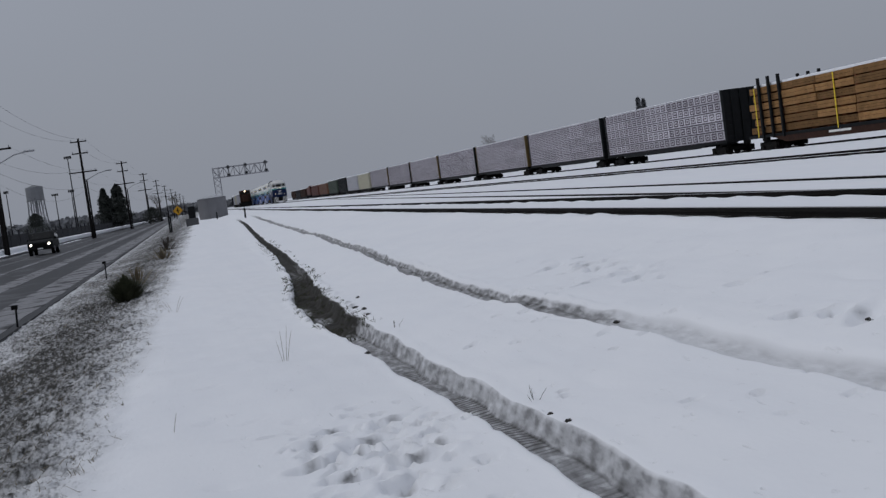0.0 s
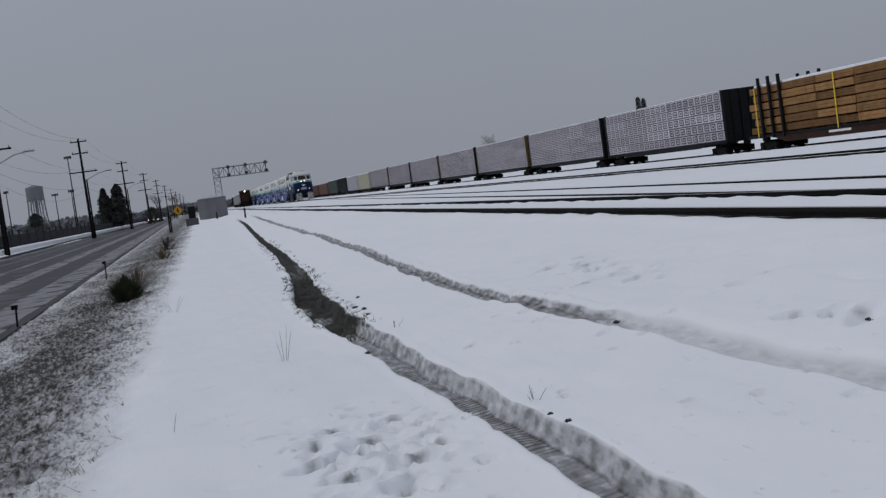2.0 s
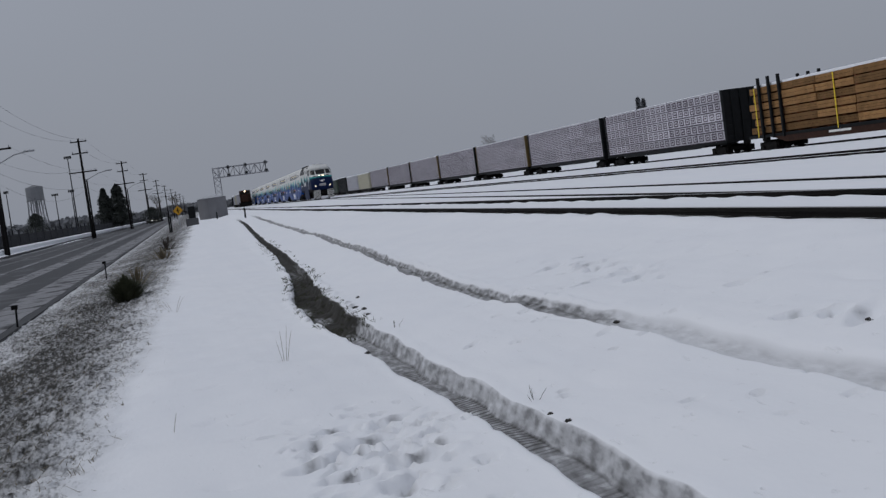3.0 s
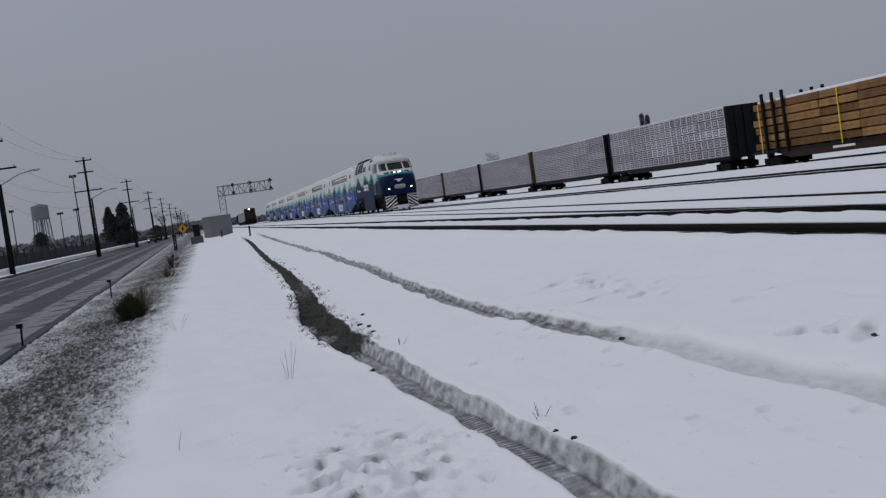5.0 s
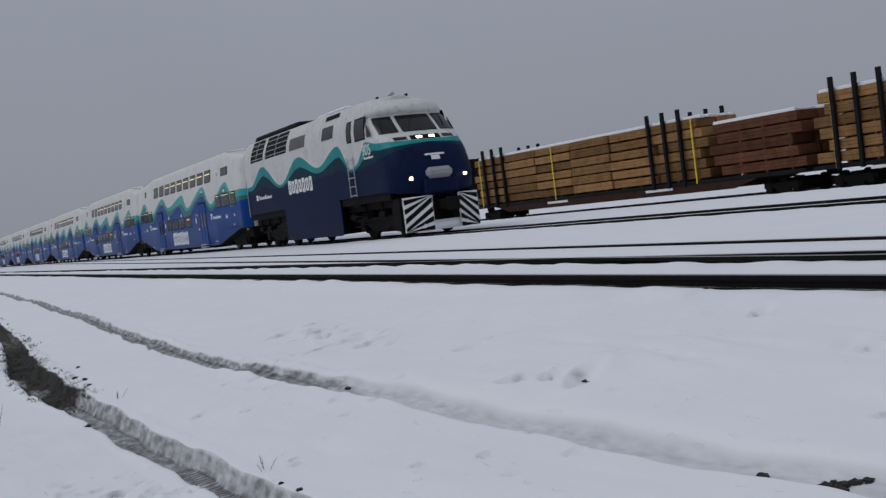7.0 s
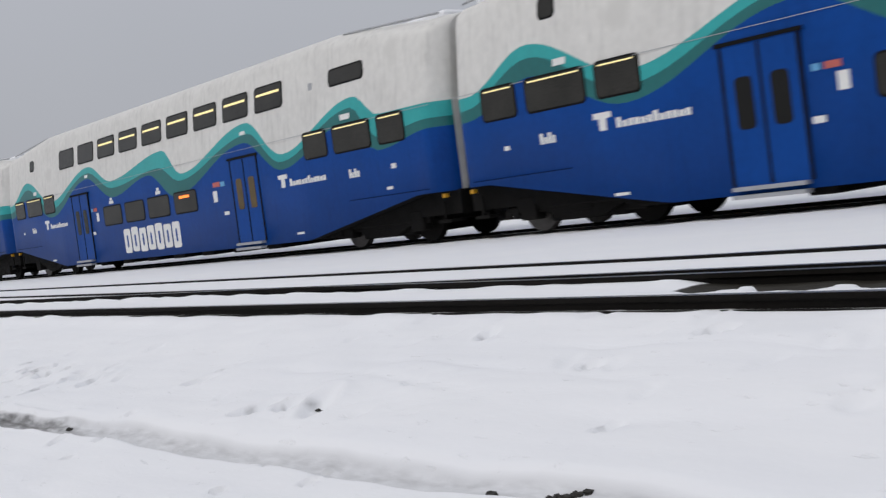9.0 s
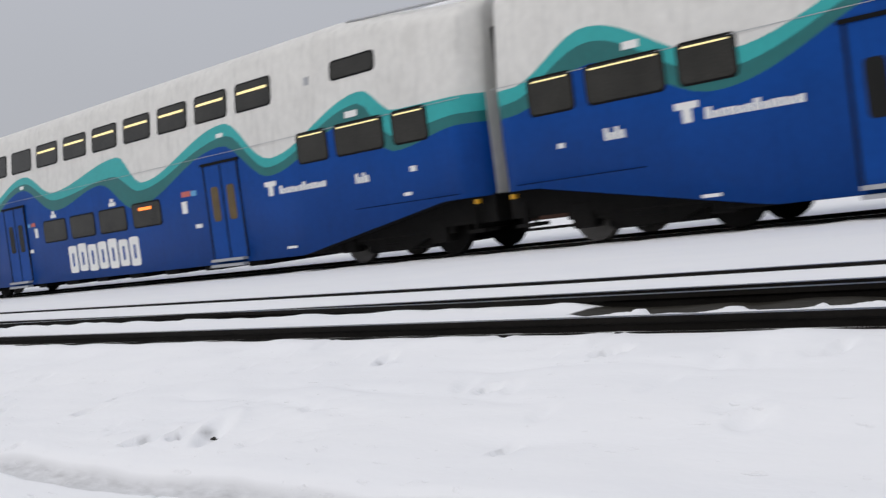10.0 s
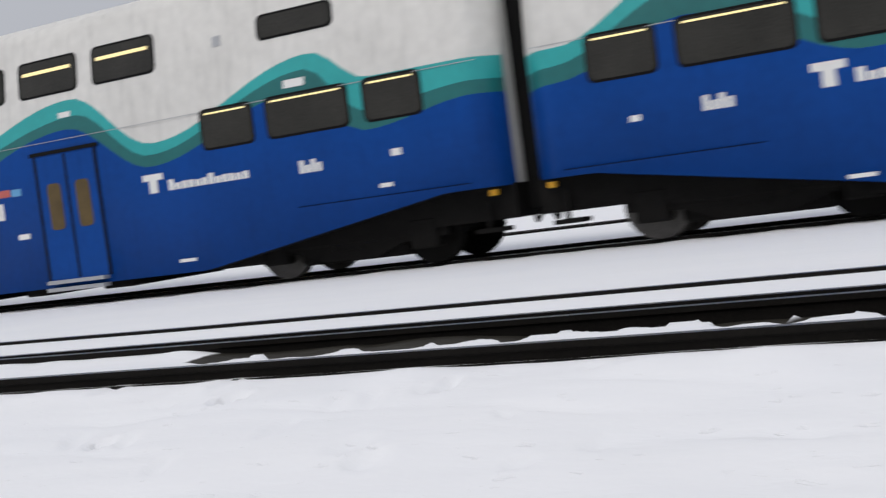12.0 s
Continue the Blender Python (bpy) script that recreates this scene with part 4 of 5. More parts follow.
    for k in (-0.5, -0.35, 0.38, 0.52):
        part("brake_hose", rods(((k, 0.1, 1.2), (k * 0.9, -0.06, 0.8), 0.03), ((k * 0.9, -0.06, 0.8), (k * 0.7, 0.02, 0.45), 0.03)), RUBBER, ob)
    # pilot: two striped wings and a snow-packed middle
    for s in (-1, 1):
        def wing(a, z, off, s=s):
            return (s * (0.46 + 0.86 * a), -0.12 - off + 0.36 * a, z)
        wing_ob = part("pilot", patch(wing, 0.0, 1.0, 0.12, 1.22, 0.0, 0.0, 0.04), DECAL, ob, "black and white striped pilot")
        for k in range(6):
            bm = bmesh.new()
            lo = 0.10 + 0.30 * k
            pts = [(0.02, lo), (0.98, lo - 0.62), (0.98, lo - 0.45), (0.02, lo + 0.17)]
            pts = [(a, min(max(z, 0.13), 1.21)) for a, z in pts]
            vs = [bm.verts.new(wing(a, z, 0.012)) for a, z in pts]
            if max(p[1] for p in pts) - min(p[1] for p in pts) > 0.05:
                try:
                    bm.faces.new(vs)
                except ValueError:
                    pass
            part("stripe", bm, RUBBER, wing_ob)
    part("pilot_snow", boxes((-0.85, 0.85, -0.02, 0.35, 0.12, 0.42), bevel=0.09), SNOW, ob, "snow packed on the pilot")
    # Black block added behind the wings to stop light showing through.
    part("pilot_filler", boxes((-1.35, 1.35, 0.45, 0.9, 0.2, 1.2)), UNDER, ob)
    # sides
    for side, sf in ((-1, loco_side), (1, loco_other)):
        w = part("cab_window", curved(sf, 2.30, 3.15, 3.36, 4.02, 0.014), GLASS, ob)
        part("gasket", curved(sf, 2.25, 3.20, 3.31, 4.07, 0.006), RUBBER, w)
        bm = bmesh.new()
        vs = [bm.verts.new(sf(a, z, 0.012)) for a, z in ((2.12, 3.36), (1.72, 3.36), (2.12, 3.86))]
        bm.faces.new(vs)
        part("quarter_light", bm, GLASS, ob)
        dw = part("door_window", curved(sf, 3.55, 3.90, 3.38, 4.0, 0.014), GLASS, ob)
        part("gasket", curved(sf, 3.50, 3.95, 3.33, 4.05, 0.006), RUBBER, dw)
        for yy in (3.38, 4.08):
            part("door_seam", patch(sf, yy - 0.012, yy + 0.012, 1.75, 4.2, 0.0, 0.004), UNDER, ob)
        part("side_window", curved(sf, 5.3, 6.45, 3.68, 4.14, 0.010), GLASS, ob)
        part("louvre_panel", curved(sf, 8.45, 10.3, 3.70, 4.16, 0.010), LOUVRE, ob)
        for a, b in ((10.75, 13.6), (14.0, 15.8)):
            g = part("radiator_grille", curved(sf, a, b, 3.70, 4.56, 0.008), RUBBER, ob)
            for k in range(4):
                part("grille_bar", patch(sf, a + 0.03, b - 0.03, 3.78 + 0.2 * k, 3.81 + 0.2 * k, 0.0, 0.02), GALV, g)
            part("grille_bar", curved(sf, (a + b) / 2 - 0.02, (a + b) / 2 + 0.02, 3.70, 4.56, 0.022), GALV, g)
        part("roof_vent", curved(sf, 4.9, 6.3, 4.36, 4.52, 0.02), RUBBER, ob)
        x = side * 1.56
        lad = part("ladder", rods(*[((x, yy, 1.5), (x, yy, 2.85), 0.018) for yy in (3.45, 4.0)], *[((x, 3.45, z), (x, 4.0, z), 0.016) for z in (1.55, 1.85, 2.15, 2.45, 2.75)], seg=6), GALV, ob)
        part("handrail", rods(((x, 16.6, 1.4), (x, 16.6, 3.0), 0.018), seg=6), GALV, ob)
        part("cab_steps", boxes(*[(min(side * 1.3, side * 1.52), max(side * 1.3, side * 1.52), 3.4, 4.05, z, z + 0.04) for z in (0.45, 0.8, 1.15)]), UNDER, ob)
        for k in range(7):
            yk = 10.92 - 0.425 * k
            blk = part("letter_block", patch(sf, yk - 0.37, yk - 0.03, 2.02 + 0.03 * (k % 2), 2.54 + 0.03 * ((k + 1) % 2), 0.06, 0.009, 0.006), DECAL, ob)
            part("letter_slot", patch(sf, yk - 0.235, yk - 0.165, 2.15, 2.42, 0.03, 0.012, 0.004), NAVY, blk)
        part("emblem", patch(sf, 15.2, 15.5, 2.04, 2.28, 0.0, 0.009, 0.006), DECAL, ob)
        tagged(part("line_of_writing", word_bars(sf, 15.05, -1.8, 2.06, 0.12, 12), DECAL, ob), kind="stuff")
        tagged(part("line_of_writing", word_bars(sf, 2.55, -0.8, 2.66, 0.07, 10), DECAL, ob), kind="stuff")
        part("side_skirt", patch(sf, 5.3, 11.7, 0.22, 1.62, 0.25, 0.002, 0.05), NAVY, ob)
        part("frame_skirt", boxes((min(side * 1.30, side * 1.44), max(side * 1.30, side * 1.44), 0.9, 16.8, 1.22, 1.52)), UNDER, ob)
        for yc in (2.9, 14.2):
            for dy in (-1.9, -0.75, 0.75, 1.9):
                part("brake_cylinder", rods(((side * 1.18, yc + dy - 0.25, 0.78), (side * 1.18, yc + dy + 0.25, 0.82), 0.12), ((side * 1.2, yc + dy, 0.82), (side * 1.22, yc + dy, 1.3), 0.04)), UNDER, ob)
            part("equaliser", boxes((min(side * 1.12, side * 1.2), max(side * 1.12, side * 1.2), yc - 1.9, yc + 1.9, 0.62, 0.74), bevel=0.03), UNDER, ob)
            part("sand_box", boxes((min(side * 1.05, side * 1.34), max(side * 1.05, side * 1.34), yc - 2.3, yc - 1.75, 0.72, 1.25), bevel=0.05), UNDER, ob)
        part("steam_cap", boxes((min(side * 0.5, side * 0.8), max(side * 0.5, side * 0.8), 5.5, 7.5, 4.70, 4.80), bevel=0.04), SNOW, ob)
    # fleet number
    cu = bpy.data.curves.new("fleet_number", "FONT")
    cu.body, cu.size, cu.extrude, cu.align_x = "905", 0.52, 0.004, "LEFT"
    tmp = new("fleet_number", cu)
    me = bpy.data.meshes.new_from_object(tmp.evaluated_get(bpy.context.evaluated_depsgraph_get()))
    bpy.data.objects.remove(tmp)
    num = new("fleet_number", me)
    me.materials.clear()
    me.materials.append(DECAL)
    num.parent = ob
    num.matrix_basis = Matrix.Translation((-1.512, 2.66, 2.79)) @ Matrix.Rotation(radians(-90), 4, "Z") @ Matrix.Rotation(radians(90), 4, "X")
    # roof
    part("radiator_hood", boxes((-1.05, 1.05, 10.2, 16.2, 4.55, 4.84), bevel=0.1), UNDER, ob)
    part("exhaust_hood", boxes((-0.6, 0.6, 6.6, 9.2, 4.65, 4.86), bevel=0.08), WHITE, ob)
    for x, y in ((-0.45, 3.3), (0.45, 2.9)):
        part("antenna", rods(((x, y, 4.6), (x, y, 4.78), 0.06)), UNDER, ob)
    part("horn", rods(((0.1, 3.6, 4.84), (0.1, 3.2, 4.85), 0.03, 0.06)), GALV, ob)
    # Black blocks added inside the bogies for the darkness between the wheels.
    part("bogie_filler", boxes((-0.7, 0.7, 0.9, 5.2, 0.2, 1.2), (-0.7, 0.7, 11.9, 16.6, 0.2, 1.2)), UNDER, ob)
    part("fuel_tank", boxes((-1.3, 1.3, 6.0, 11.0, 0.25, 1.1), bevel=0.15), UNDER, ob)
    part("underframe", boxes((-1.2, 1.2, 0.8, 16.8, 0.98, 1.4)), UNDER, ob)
    part("air_tank", rods(((-1.2, 11.8, 0.8), (-1.2, 12.9, 0.8), 0.22)), UNDER, ob)
    part("gangway", boxes((-0.7, 0.7, LOCO_LEN - 0.15, LOCO_LEN + 0.25, 1.2, 3.4)), RUBBER, ob)
    bogie(ob, 2.9, 2.75, 0.51)
    bogie(ob, 14.2, 2.75, 0.51)
    return ob


SPEED, NOSE_AT = 29.45, 17.55 + 29.45 * 7.5
MAIN_X = 15.51
loco = locomotive()
coaches = [coach()]
while len(coaches) < 7:
    coaches.append(copy_thing(coaches[0], pose(0, 0, 0)))
COACH_AT = [LOCO_LEN + 0.97 + HALF + 25.75 * k for k in range(7)]


# ---- the standing lumber train ----
def freight_gear(ob, length, z):
    for s in (-1, 1):
        bogie(ob, s * (length / 2 - 2.0), 1.8, 0.42)
        part("coupler", boxes((-0.14, 0.14, min(s * length / 2, s * (length / 2 + 0.6)), max(s * length / 2, s * (length / 2 + 0.6)), 0.7, 0.95)), UNDER, ob)


def centerbeam_car(paint):
    ob = thing("centerbeam_car", "centerbeam flat car stacked with white-wrapped lumber under snow", "freight car", "lumber cars of the standing train")
    L = 24.4
    part("deck", boxes((-1.45, 1.45, -L / 2, L / 2, 0.95, 1.12)), DARK_STEEL, ob)
    bm = bmesh.new()
    for s in (-1, 1):
        prism(bm, [(-L / 2 + 3.6, 0.98), (L / 2 - 3.6, 0.98), (L / 2 - 4.6, 0.74), (-L / 2 + 4.6, 0.74)], s * 1.40 - 0.05, s * 1.40 + 0.05)
    part("side_sill", bm, DARK_STEEL, ob)
    part("centre_beam", boxes((-0.12, 0.12, -L / 2, L / 2, 1.1, 4.72)), paint, ob)
    for s in (-1, 1):
        b = part("bulkhead", boxes((-1.42, 1.42, min(s * L / 2, s * (L / 2 - 0.22)), max(s * L / 2, s * (L / 2 - 0.22)), 1.1, 4.74)), paint, ob)
        part("bulkhead_rib", boxes(*[(x - 0.05, x + 0.05, min(s * (L / 2 + 0.10), s * L / 2), max(s * (L / 2 + 0.10), s * L / 2), 1.1, 4.7) for x in (-1.35, -0.7, 0.0, 0.7, 1.35)]), paint, b)
        part("ladder", rods(*[((-1.35, s * (L / 2 + 0.16), z), (-0.95, s * (L / 2 + 0.16), z), 0.02) for z in (1.4, 1.8, 2.2, 2.6, 3.0)], seg=6), paint, b)
    rnd = random.Random(3)
    y0, y1 = -L / 2 + 0.30, L / 2 - 0.30
    cols, rows = 5, 5
    wd, hg = (y1 - y0) / cols, 3.55 / rows
    for s in (-1, 1):
        for r in range(rows):
            for c in range(cols):
                j = rnd.uniform(-0.02, 0.02)
                a, b = y0 + c * wd + 0.02, y0 + (c + 1) * wd - 0.02
                x_out = s * (1.40 + j)
                part("wrapped_pack", boxes((min(s * 0.15, x_out), max(s * 0.15, x_out), a, b, 1.14 + r * hg, 1.14 + (r + 1) * hg - 0.035), bevel=0.02), WRAP, ob)
    bm = bmesh.new()
    for r in range(rows):
        for c in range(22):
            yc = y0 + (c + 0.5) * (y1 - y0) / 22
            zc = 1.14 + (r + 0.5) * hg
            for a, b, e, f in ((-0.37, 0.37, 0.16, 0.23), (-0.37, 0.37, -0.23, -0.16), (-0.37, -0.30, -0.16, 0.16), (0.30, 0.37, -0.16, 0.16), (-0.14, 0.14, -0.05, 0.05)):
                box(bm, -1.438, -1.426, yc + a, yc + b, zc + e, zc + f)
        box(bm, -1.436, -1.426, y0, y1, 1.14 + r * hg - 0.02, 1.14 + r * hg + 0.03)
    tagged(part("print", bm, PRINT, ob), kind="stuff")
    bm = boxes((-1.3, 1.3, y0, y1, 4.69, 4.76), bevel=0.03)
    part("snow_cap", bm, SNOW, ob)
    freight_gear(ob, L, 0)
    return ob


def lumber_flat(label, L, loads, stakes):
    """loads: stretches of the deck with the wood and number of tiers; stakes: middles of the groups of three."""
    ob = thing("lumber_flat_car", label, "freight car", "lumber cars of the standing train")
    part("deck", boxes((-1.45, 1.45, -L / 2, L / 2, 0.95, 1.15)), DARK_STEEL, ob)
    bm = bmesh.new()
    for s in (-1, 1):
        prism(bm, [(-L / 2 + 3.2, 0.98), (L / 2 - 3.2, 0.98), (L / 2 - 5.0, 0.55), (-L / 2 + 5.0, 0.55)], s * 1.40 - 0.05, s * 1.40 + 0.05)
    part("side_sill", bm, DARK_BROWN, ob)
    for y in (-L * 0.2, L * 0.12):
        part("line_of_writing", boxes((-1.462, -1.452, y, y + 2.4, 0.78, 0.92)), DECAL, ob)
    rnd = random.Random(8)
    hg = 0.53
    for y0, y1, wood, high in loads:
        n = max(1, round((y1 - y0) / 4.2))
        wd = (y1 - y0) / n
        for r in range(high):
            for c in range(n):
                for s in (-1, 1):
                    j, e = rnd.uniform(-0.05, 0.05), rnd.uniform(0.0, 0.12)
                    a = y0 + c * wd + e + (0.35 * ((r * 7 + c) % 3 - 1) if c in (0, n - 1) else 0.0)
                    x_out = s * (1.33 + 1.6 * j)
                    part("lumber_pack", boxes((min(s * 0.03, x_out), max(s * 0.03, x_out), a, a + wd - 0.08, 1.24 + r * hg, 1.24 + (r + 1) * hg - 0.07 - 0.03 * (c % 2)), bevel=0.03), wood, ob)
                    bm = bmesh.new()
                    for q in range(1, 3 if (r + c) % 3 == 0 else 2):
                        z = 1.24 + r * hg + q * (hg - 0.07) / (3 if (r + c) % 3 == 0 else 2)
                        box(bm, min(x_out, x_out + s * 0.006), max(x_out, x_out + s * 0.006), a + 0.03, a + wd - 0.12, z - 0.006, z + 0.006)
                    part("board_joint", bm, RUBBER, ob)
            for k in range(int((y1 - y0 - 1) / 1.7) + 1):
                y = y0 + 0.6 + 1.7 * k
                part("bolster", boxes((-1.38, 1.38, y - 0.06, y + 0.06, 1.15 + r * hg, 1.24 + r * hg)), OLD_LUMBER, ob)
        top = 1.24 + high * hg
        for k in range(9):
            x0 = -1.3 + 0.29 * k
            a = y0 + rnd.uniform(0, 0.6)
            part("snow_ridge", boxes((x0, x0 + 0.27, a, y1 - rnd.uniform(0.0, 0.7), top - 0.09, top + 0.06 + rnd.uniform(-0.03, 0.03)), bevel=0.025), SNOW, ob)
        for y in (y0 + 0.7, (y0 + y1) / 2 + 2, y1 - 0.9) if wood is LUMBER else ():
            part("strap", boxes((-1.455, -1.425, y - 0.05, y + 0.05, 1.0, top - 0.1)), STRAP, ob, "yellow load strap")
    for yc in stakes:
        for k in (-1, 0, 1):
            for s in (-1, 1):
                part("stake", boxes((s * 1.47 - 0.09, s * 1.47 + 0.09, yc + k * 1.35 - 0.10, yc + k * 1.35 + 0.10, 0.9, 4.95), bevel=0.02), DARK_STEEL, ob)
    freight_gear(ob, L, 0)
    return ob


FREIGHT_X, FREIGHT_Z = 38.45, -0.58
cb = centerbeam_car(DARK_STEEL)
cb.matrix_basis = pose(FREIGHT_X, 87.8, FREIGHT_Z)
ochre = centerbeam_car(YELLOW_STEEL)
ochre.matrix_basis = pose(FREIGHT_X, 139.0, FREIGHT_Z)
for yc in (113.4, 164.6, 215.8):
    copy_thing(cb, pose(FREIGHT_X, yc, FREIGHT_Z))
for yc in (190.2, 241.4):
    copy_thing(ochre, pose(FREIGHT_X, yc, FREIGHT_Z))
lf = lumber_flat("long flat car of orange-brown sawn lumber and darker weathered lumber", 33.0, [(-9.4, 16.0, LUMBER, 6), (-16.2, -10.2, OLD_LUMBER, 5)], (13.0, -6.4))
lf.matrix_basis = pose(FREIGHT_X, 55.6, FREIGHT_Z)
nearest = lumber_flat("flat car of stacked orange-brown sawn lumber behind black stakes", 15.0, [(-7.0, 7.0, LUMBER, 6)], (4.6,))
nearest.matrix_basis = pose(FREIGHT_X, 31.1, FREIGHT_Z)


def box_car(label, paint, L, top, ribs=9):
    ob = thing("box_car", label, "freight car", "far cars of the standing train")
    part("body", boxes((-1.45, 1.45, -L / 2, L / 2, 1.0, top), bevel=0.06), paint, ob)
    for k in range(ribs):
        y = -L / 2 + (k + 0.5) * L / ribs
        part("rib", boxes((-1.52, -1.44, y - 0.06, y + 0.06, 1.05, top - 0.1)), paint, ob)
    part("roof", boxes((-1.5, 1.5, -L / 2 - 0.05, L / 2 + 0.05, top - 0.04, top + 0.1), bevel=0.04), SNOW, ob, "snow-covered roof")
    part("underframe", boxes((-1.2, 1.2, -L / 2 + 0.3, L / 2 - 0.3, 0.6, 1.0)), UNDER, ob)
    freight_gear(ob, L, 0)
    return ob


for label, paint, yc, L, top in (("cream hopper car with dark frame", CREAM_STEEL, 265.5, 18.0, 4.5), ("grey steel box car", GREY_STEEL, 286.5, 20.0, 4.5), ("black tank-ended box car with white patch", DARK_STEEL, 308, 18, 4.7),
                                 ("dull green box car", GREEN_STEEL, 332, 22, 4.6), ("brown box car with ribbed sides", BROWN_STEEL, 360, 24, 4.3), ("oxide red box car", RED_STEEL, 388, 22, 4.3), ("dark box car behind the red locomotive", DARK_BROWN, 437, 22, 3.9), ("dark box car behind the red locomotive", DARK_STEEL, 461, 22, 3.9), ("dark box car behind the red locomotive", DARK_BROWN, 485, 22, 3.9)):
    box_car(label, paint, L, top).matrix_basis = pose(FREIGHT_X, yc, FREIGHT_Z)


def freight_loco(label, paint):
    ob = thing("freight_locomotive", label, "locomotive", "standing freight locomotives")
    part("frame", boxes((-1.5, 1.5, 0, 20, 1.0, 1.35)), UNDER, ob)
    part("cab", boxes((-1.5, 1.5, 1.9, 4.6, 1.35, 4.6), bevel=0.12), paint, ob)
    part("short_hood", boxes((-0.8, 0.8, 0.3, 1.95, 1.35, 3.3), bevel=0.15), paint, ob)
    part("long_hood", boxes((-0.95, 0.95, 4.55, 19.6, 1.35, 4.2), bevel=0.12), paint, ob)
    for x in (-0.75, 0.75):
        part("windscreen", boxes((x - 0.5, x + 0.5, 1.86, 1.90, 3.55, 4.2)), GLASS, ob)
    part("headlight", rods(((0, 1.88, 4.38), (0, 1.8, 4.38), 0.16), seg=12), HEADLIGHT, ob)
    part("pilot", boxes((-1.4, 1.4, -0.15, 0.1, 0.25, 1.1), bevel=0.05), UNDER, ob)
    bogie(ob, 3.6, 2.8, 0.5)
    bogie(ob, 16.4, 2.8, 0.5)
    return ob


freight_loco("dark red freight locomotive with lit headlight", RED_STEEL).matrix_basis = pose(FREIGHT_X, 404, FREIGHT_Z)
freight_loco("dark brown freight locomotive with lit headlight", DARK_BROWN).matrix_basis = pose(11.2, 318, -0.05)
for k, paint in enumerate((GREY_STEEL, CREAM_STEEL, GREY_STEEL, DARK_STEEL)):
    box_car("grey freight car behind the far locomotive", paint, 18, 3.9).matrix_basis = pose(11.2, 350 + 20 * k, -0.05)


def on_ground(x, y):
    return float(ground_z(x, y))


# ---- signal bridge and equipment shed ----
def signal_bridge():
    ob = thing("signal_bridge", "grey steel cantilever signal bridge with four signal heads", "signal bridge", at=(2.9, 219.8, on_ground(2.9, 219.8)))
    h = 7.0
    rows = [((x, y, 0), (x, y, h + 1.5), 0.09) for x in (-0.6, 0.6) for y in (-0.5, 0.5)]
    for k in range(7):
        for y in (-0.5, 0.5):
            rows.append(((-0.6, y, k * 1.1), (0.6, y, (k + 1) * 1.1), 0.04))
            rows.append(((0.6, y, k * 1.1), (-0.6, y, (k + 1) * 1.1), 0.04))
    part("mast", rods(*rows, seg=6), TANK_GREY, ob)
    rows = []
    for y in (-0.6, 0.6):
        for z in (6.5, 8.3):
            rows.append(((-0.6, y, z), (9.9, y, z), 0.11))
        for k in range(11):
            rows.append(((-0.6 + k, y, 6.5), (-0.6 + k, y, 8.3), 0.055))
            if k < 10:
                rows.append(((-0.6 + k, y, 6.5 if k % 2 else 8.3), (0.4 + k, y, 8.3 if k % 2 else 6.5), 0.055))
    part("truss", rods(*rows, seg=6), TANK_GREY, ob)
    part("walkway", boxes((-0.6, 9.9, -0.55, 0.55, 6.44, 6.5)), GALV, ob)
    for x in (2.3, 5.6, 9.4):
        for z in (6.75, 8.25):
            s = part("signal_head", rods(((x, -0.75, z), (x, -0.95, z), 0.36), seg=16), TOWER_GREY, ob)
            part("hood", rods(((x, -0.95, z), (x, -1.25, z + 0.03), 0.13, 0.16)), UNDER, s)
        part("signal_post", rods(((x, -0.8, 6.3), (x, -0.8, 8.7), 0.07), seg=6), TOWER_GREY, ob)
    return ob


signal_bridge()
shed = thing("equipment_shed", "round light-grey metal trackside tank with a shallow roof", "shed", at=(0.72, 122, on_ground(0.72, 122) - 0.05))
bm = bmesh.new()
bmesh.ops.create_cone(bm, cap_ends=True, segments=40, radius1=1.5, radius2=1.5, depth=2.2, matrix=Matrix.Translation((0, 0, 1.1)))
part("shell", bm, SHED_GREY, shed)
bm = bmesh.new()
bmesh.ops.create_cone(bm, cap_ends=True, segments=40, radius1=1.55, radius2=0.35, depth=0.24, matrix=Matrix.Translation((0, 0, 2.33)))
part("roof", bm, GALV, shed)
part("hatch", boxes((-0.45, 0.45, -1.54, -1.44, 0.1, 1.95), bevel=0.02), SHED_GREY, shed)
cab_ = thing("relay_cabinet", "grey steel relay cabinet on posts", "cabinet", at=(-1.15, 94, on_ground(-1.15, 94)))
part("case", boxes((-0.28, 0.28, -0.25, 0.25, 0.3, 1.5), bevel=0.03), DARK_STEEL, cab_)
part("base", boxes((-0.55, 0.45, -0.3, 0.3, -0.1, 0.55), bevel=0.03), CONCRETE, cab_)
for x, y, h in ((2.65, 82, 0.75), (0.9, 108, 0.7), (-3.3, 36.3, 0.6), (-3.0, 92, 1.3), (-2.8, 90, 1.2), (-3.8, 22.6, 0.45)):
    p = thing("marker_post", "short dark marker post standing in the snow", "post", "marker posts", at=(x, y, on_ground(x, y)))
    part("post", rods(((0, 0, -0.1), (0.03, 0, h), 0.06 if y > 50 else 0.02)), DARK_STEEL, p)
    part("cap", boxes((-0.05, 0.06, -0.05, 0.05, h - 0.08, h)), RUBBER, p)
sg = thing("warning_sign", "yellow diamond warning sign on a steel post", "road sign", at=(-2.35, 100, on_ground(-2.35, 100)))
part("post", rods(((0, 0, 0), (0, 0, 1.9), 0.04)), GALV, sg)
bm = bmesh.new()
prism(bm, [(0, 1.05), (0.42, 1.47), (0, 1.89), (-0.42, 1.47)], -0.08, -0.05, "y")
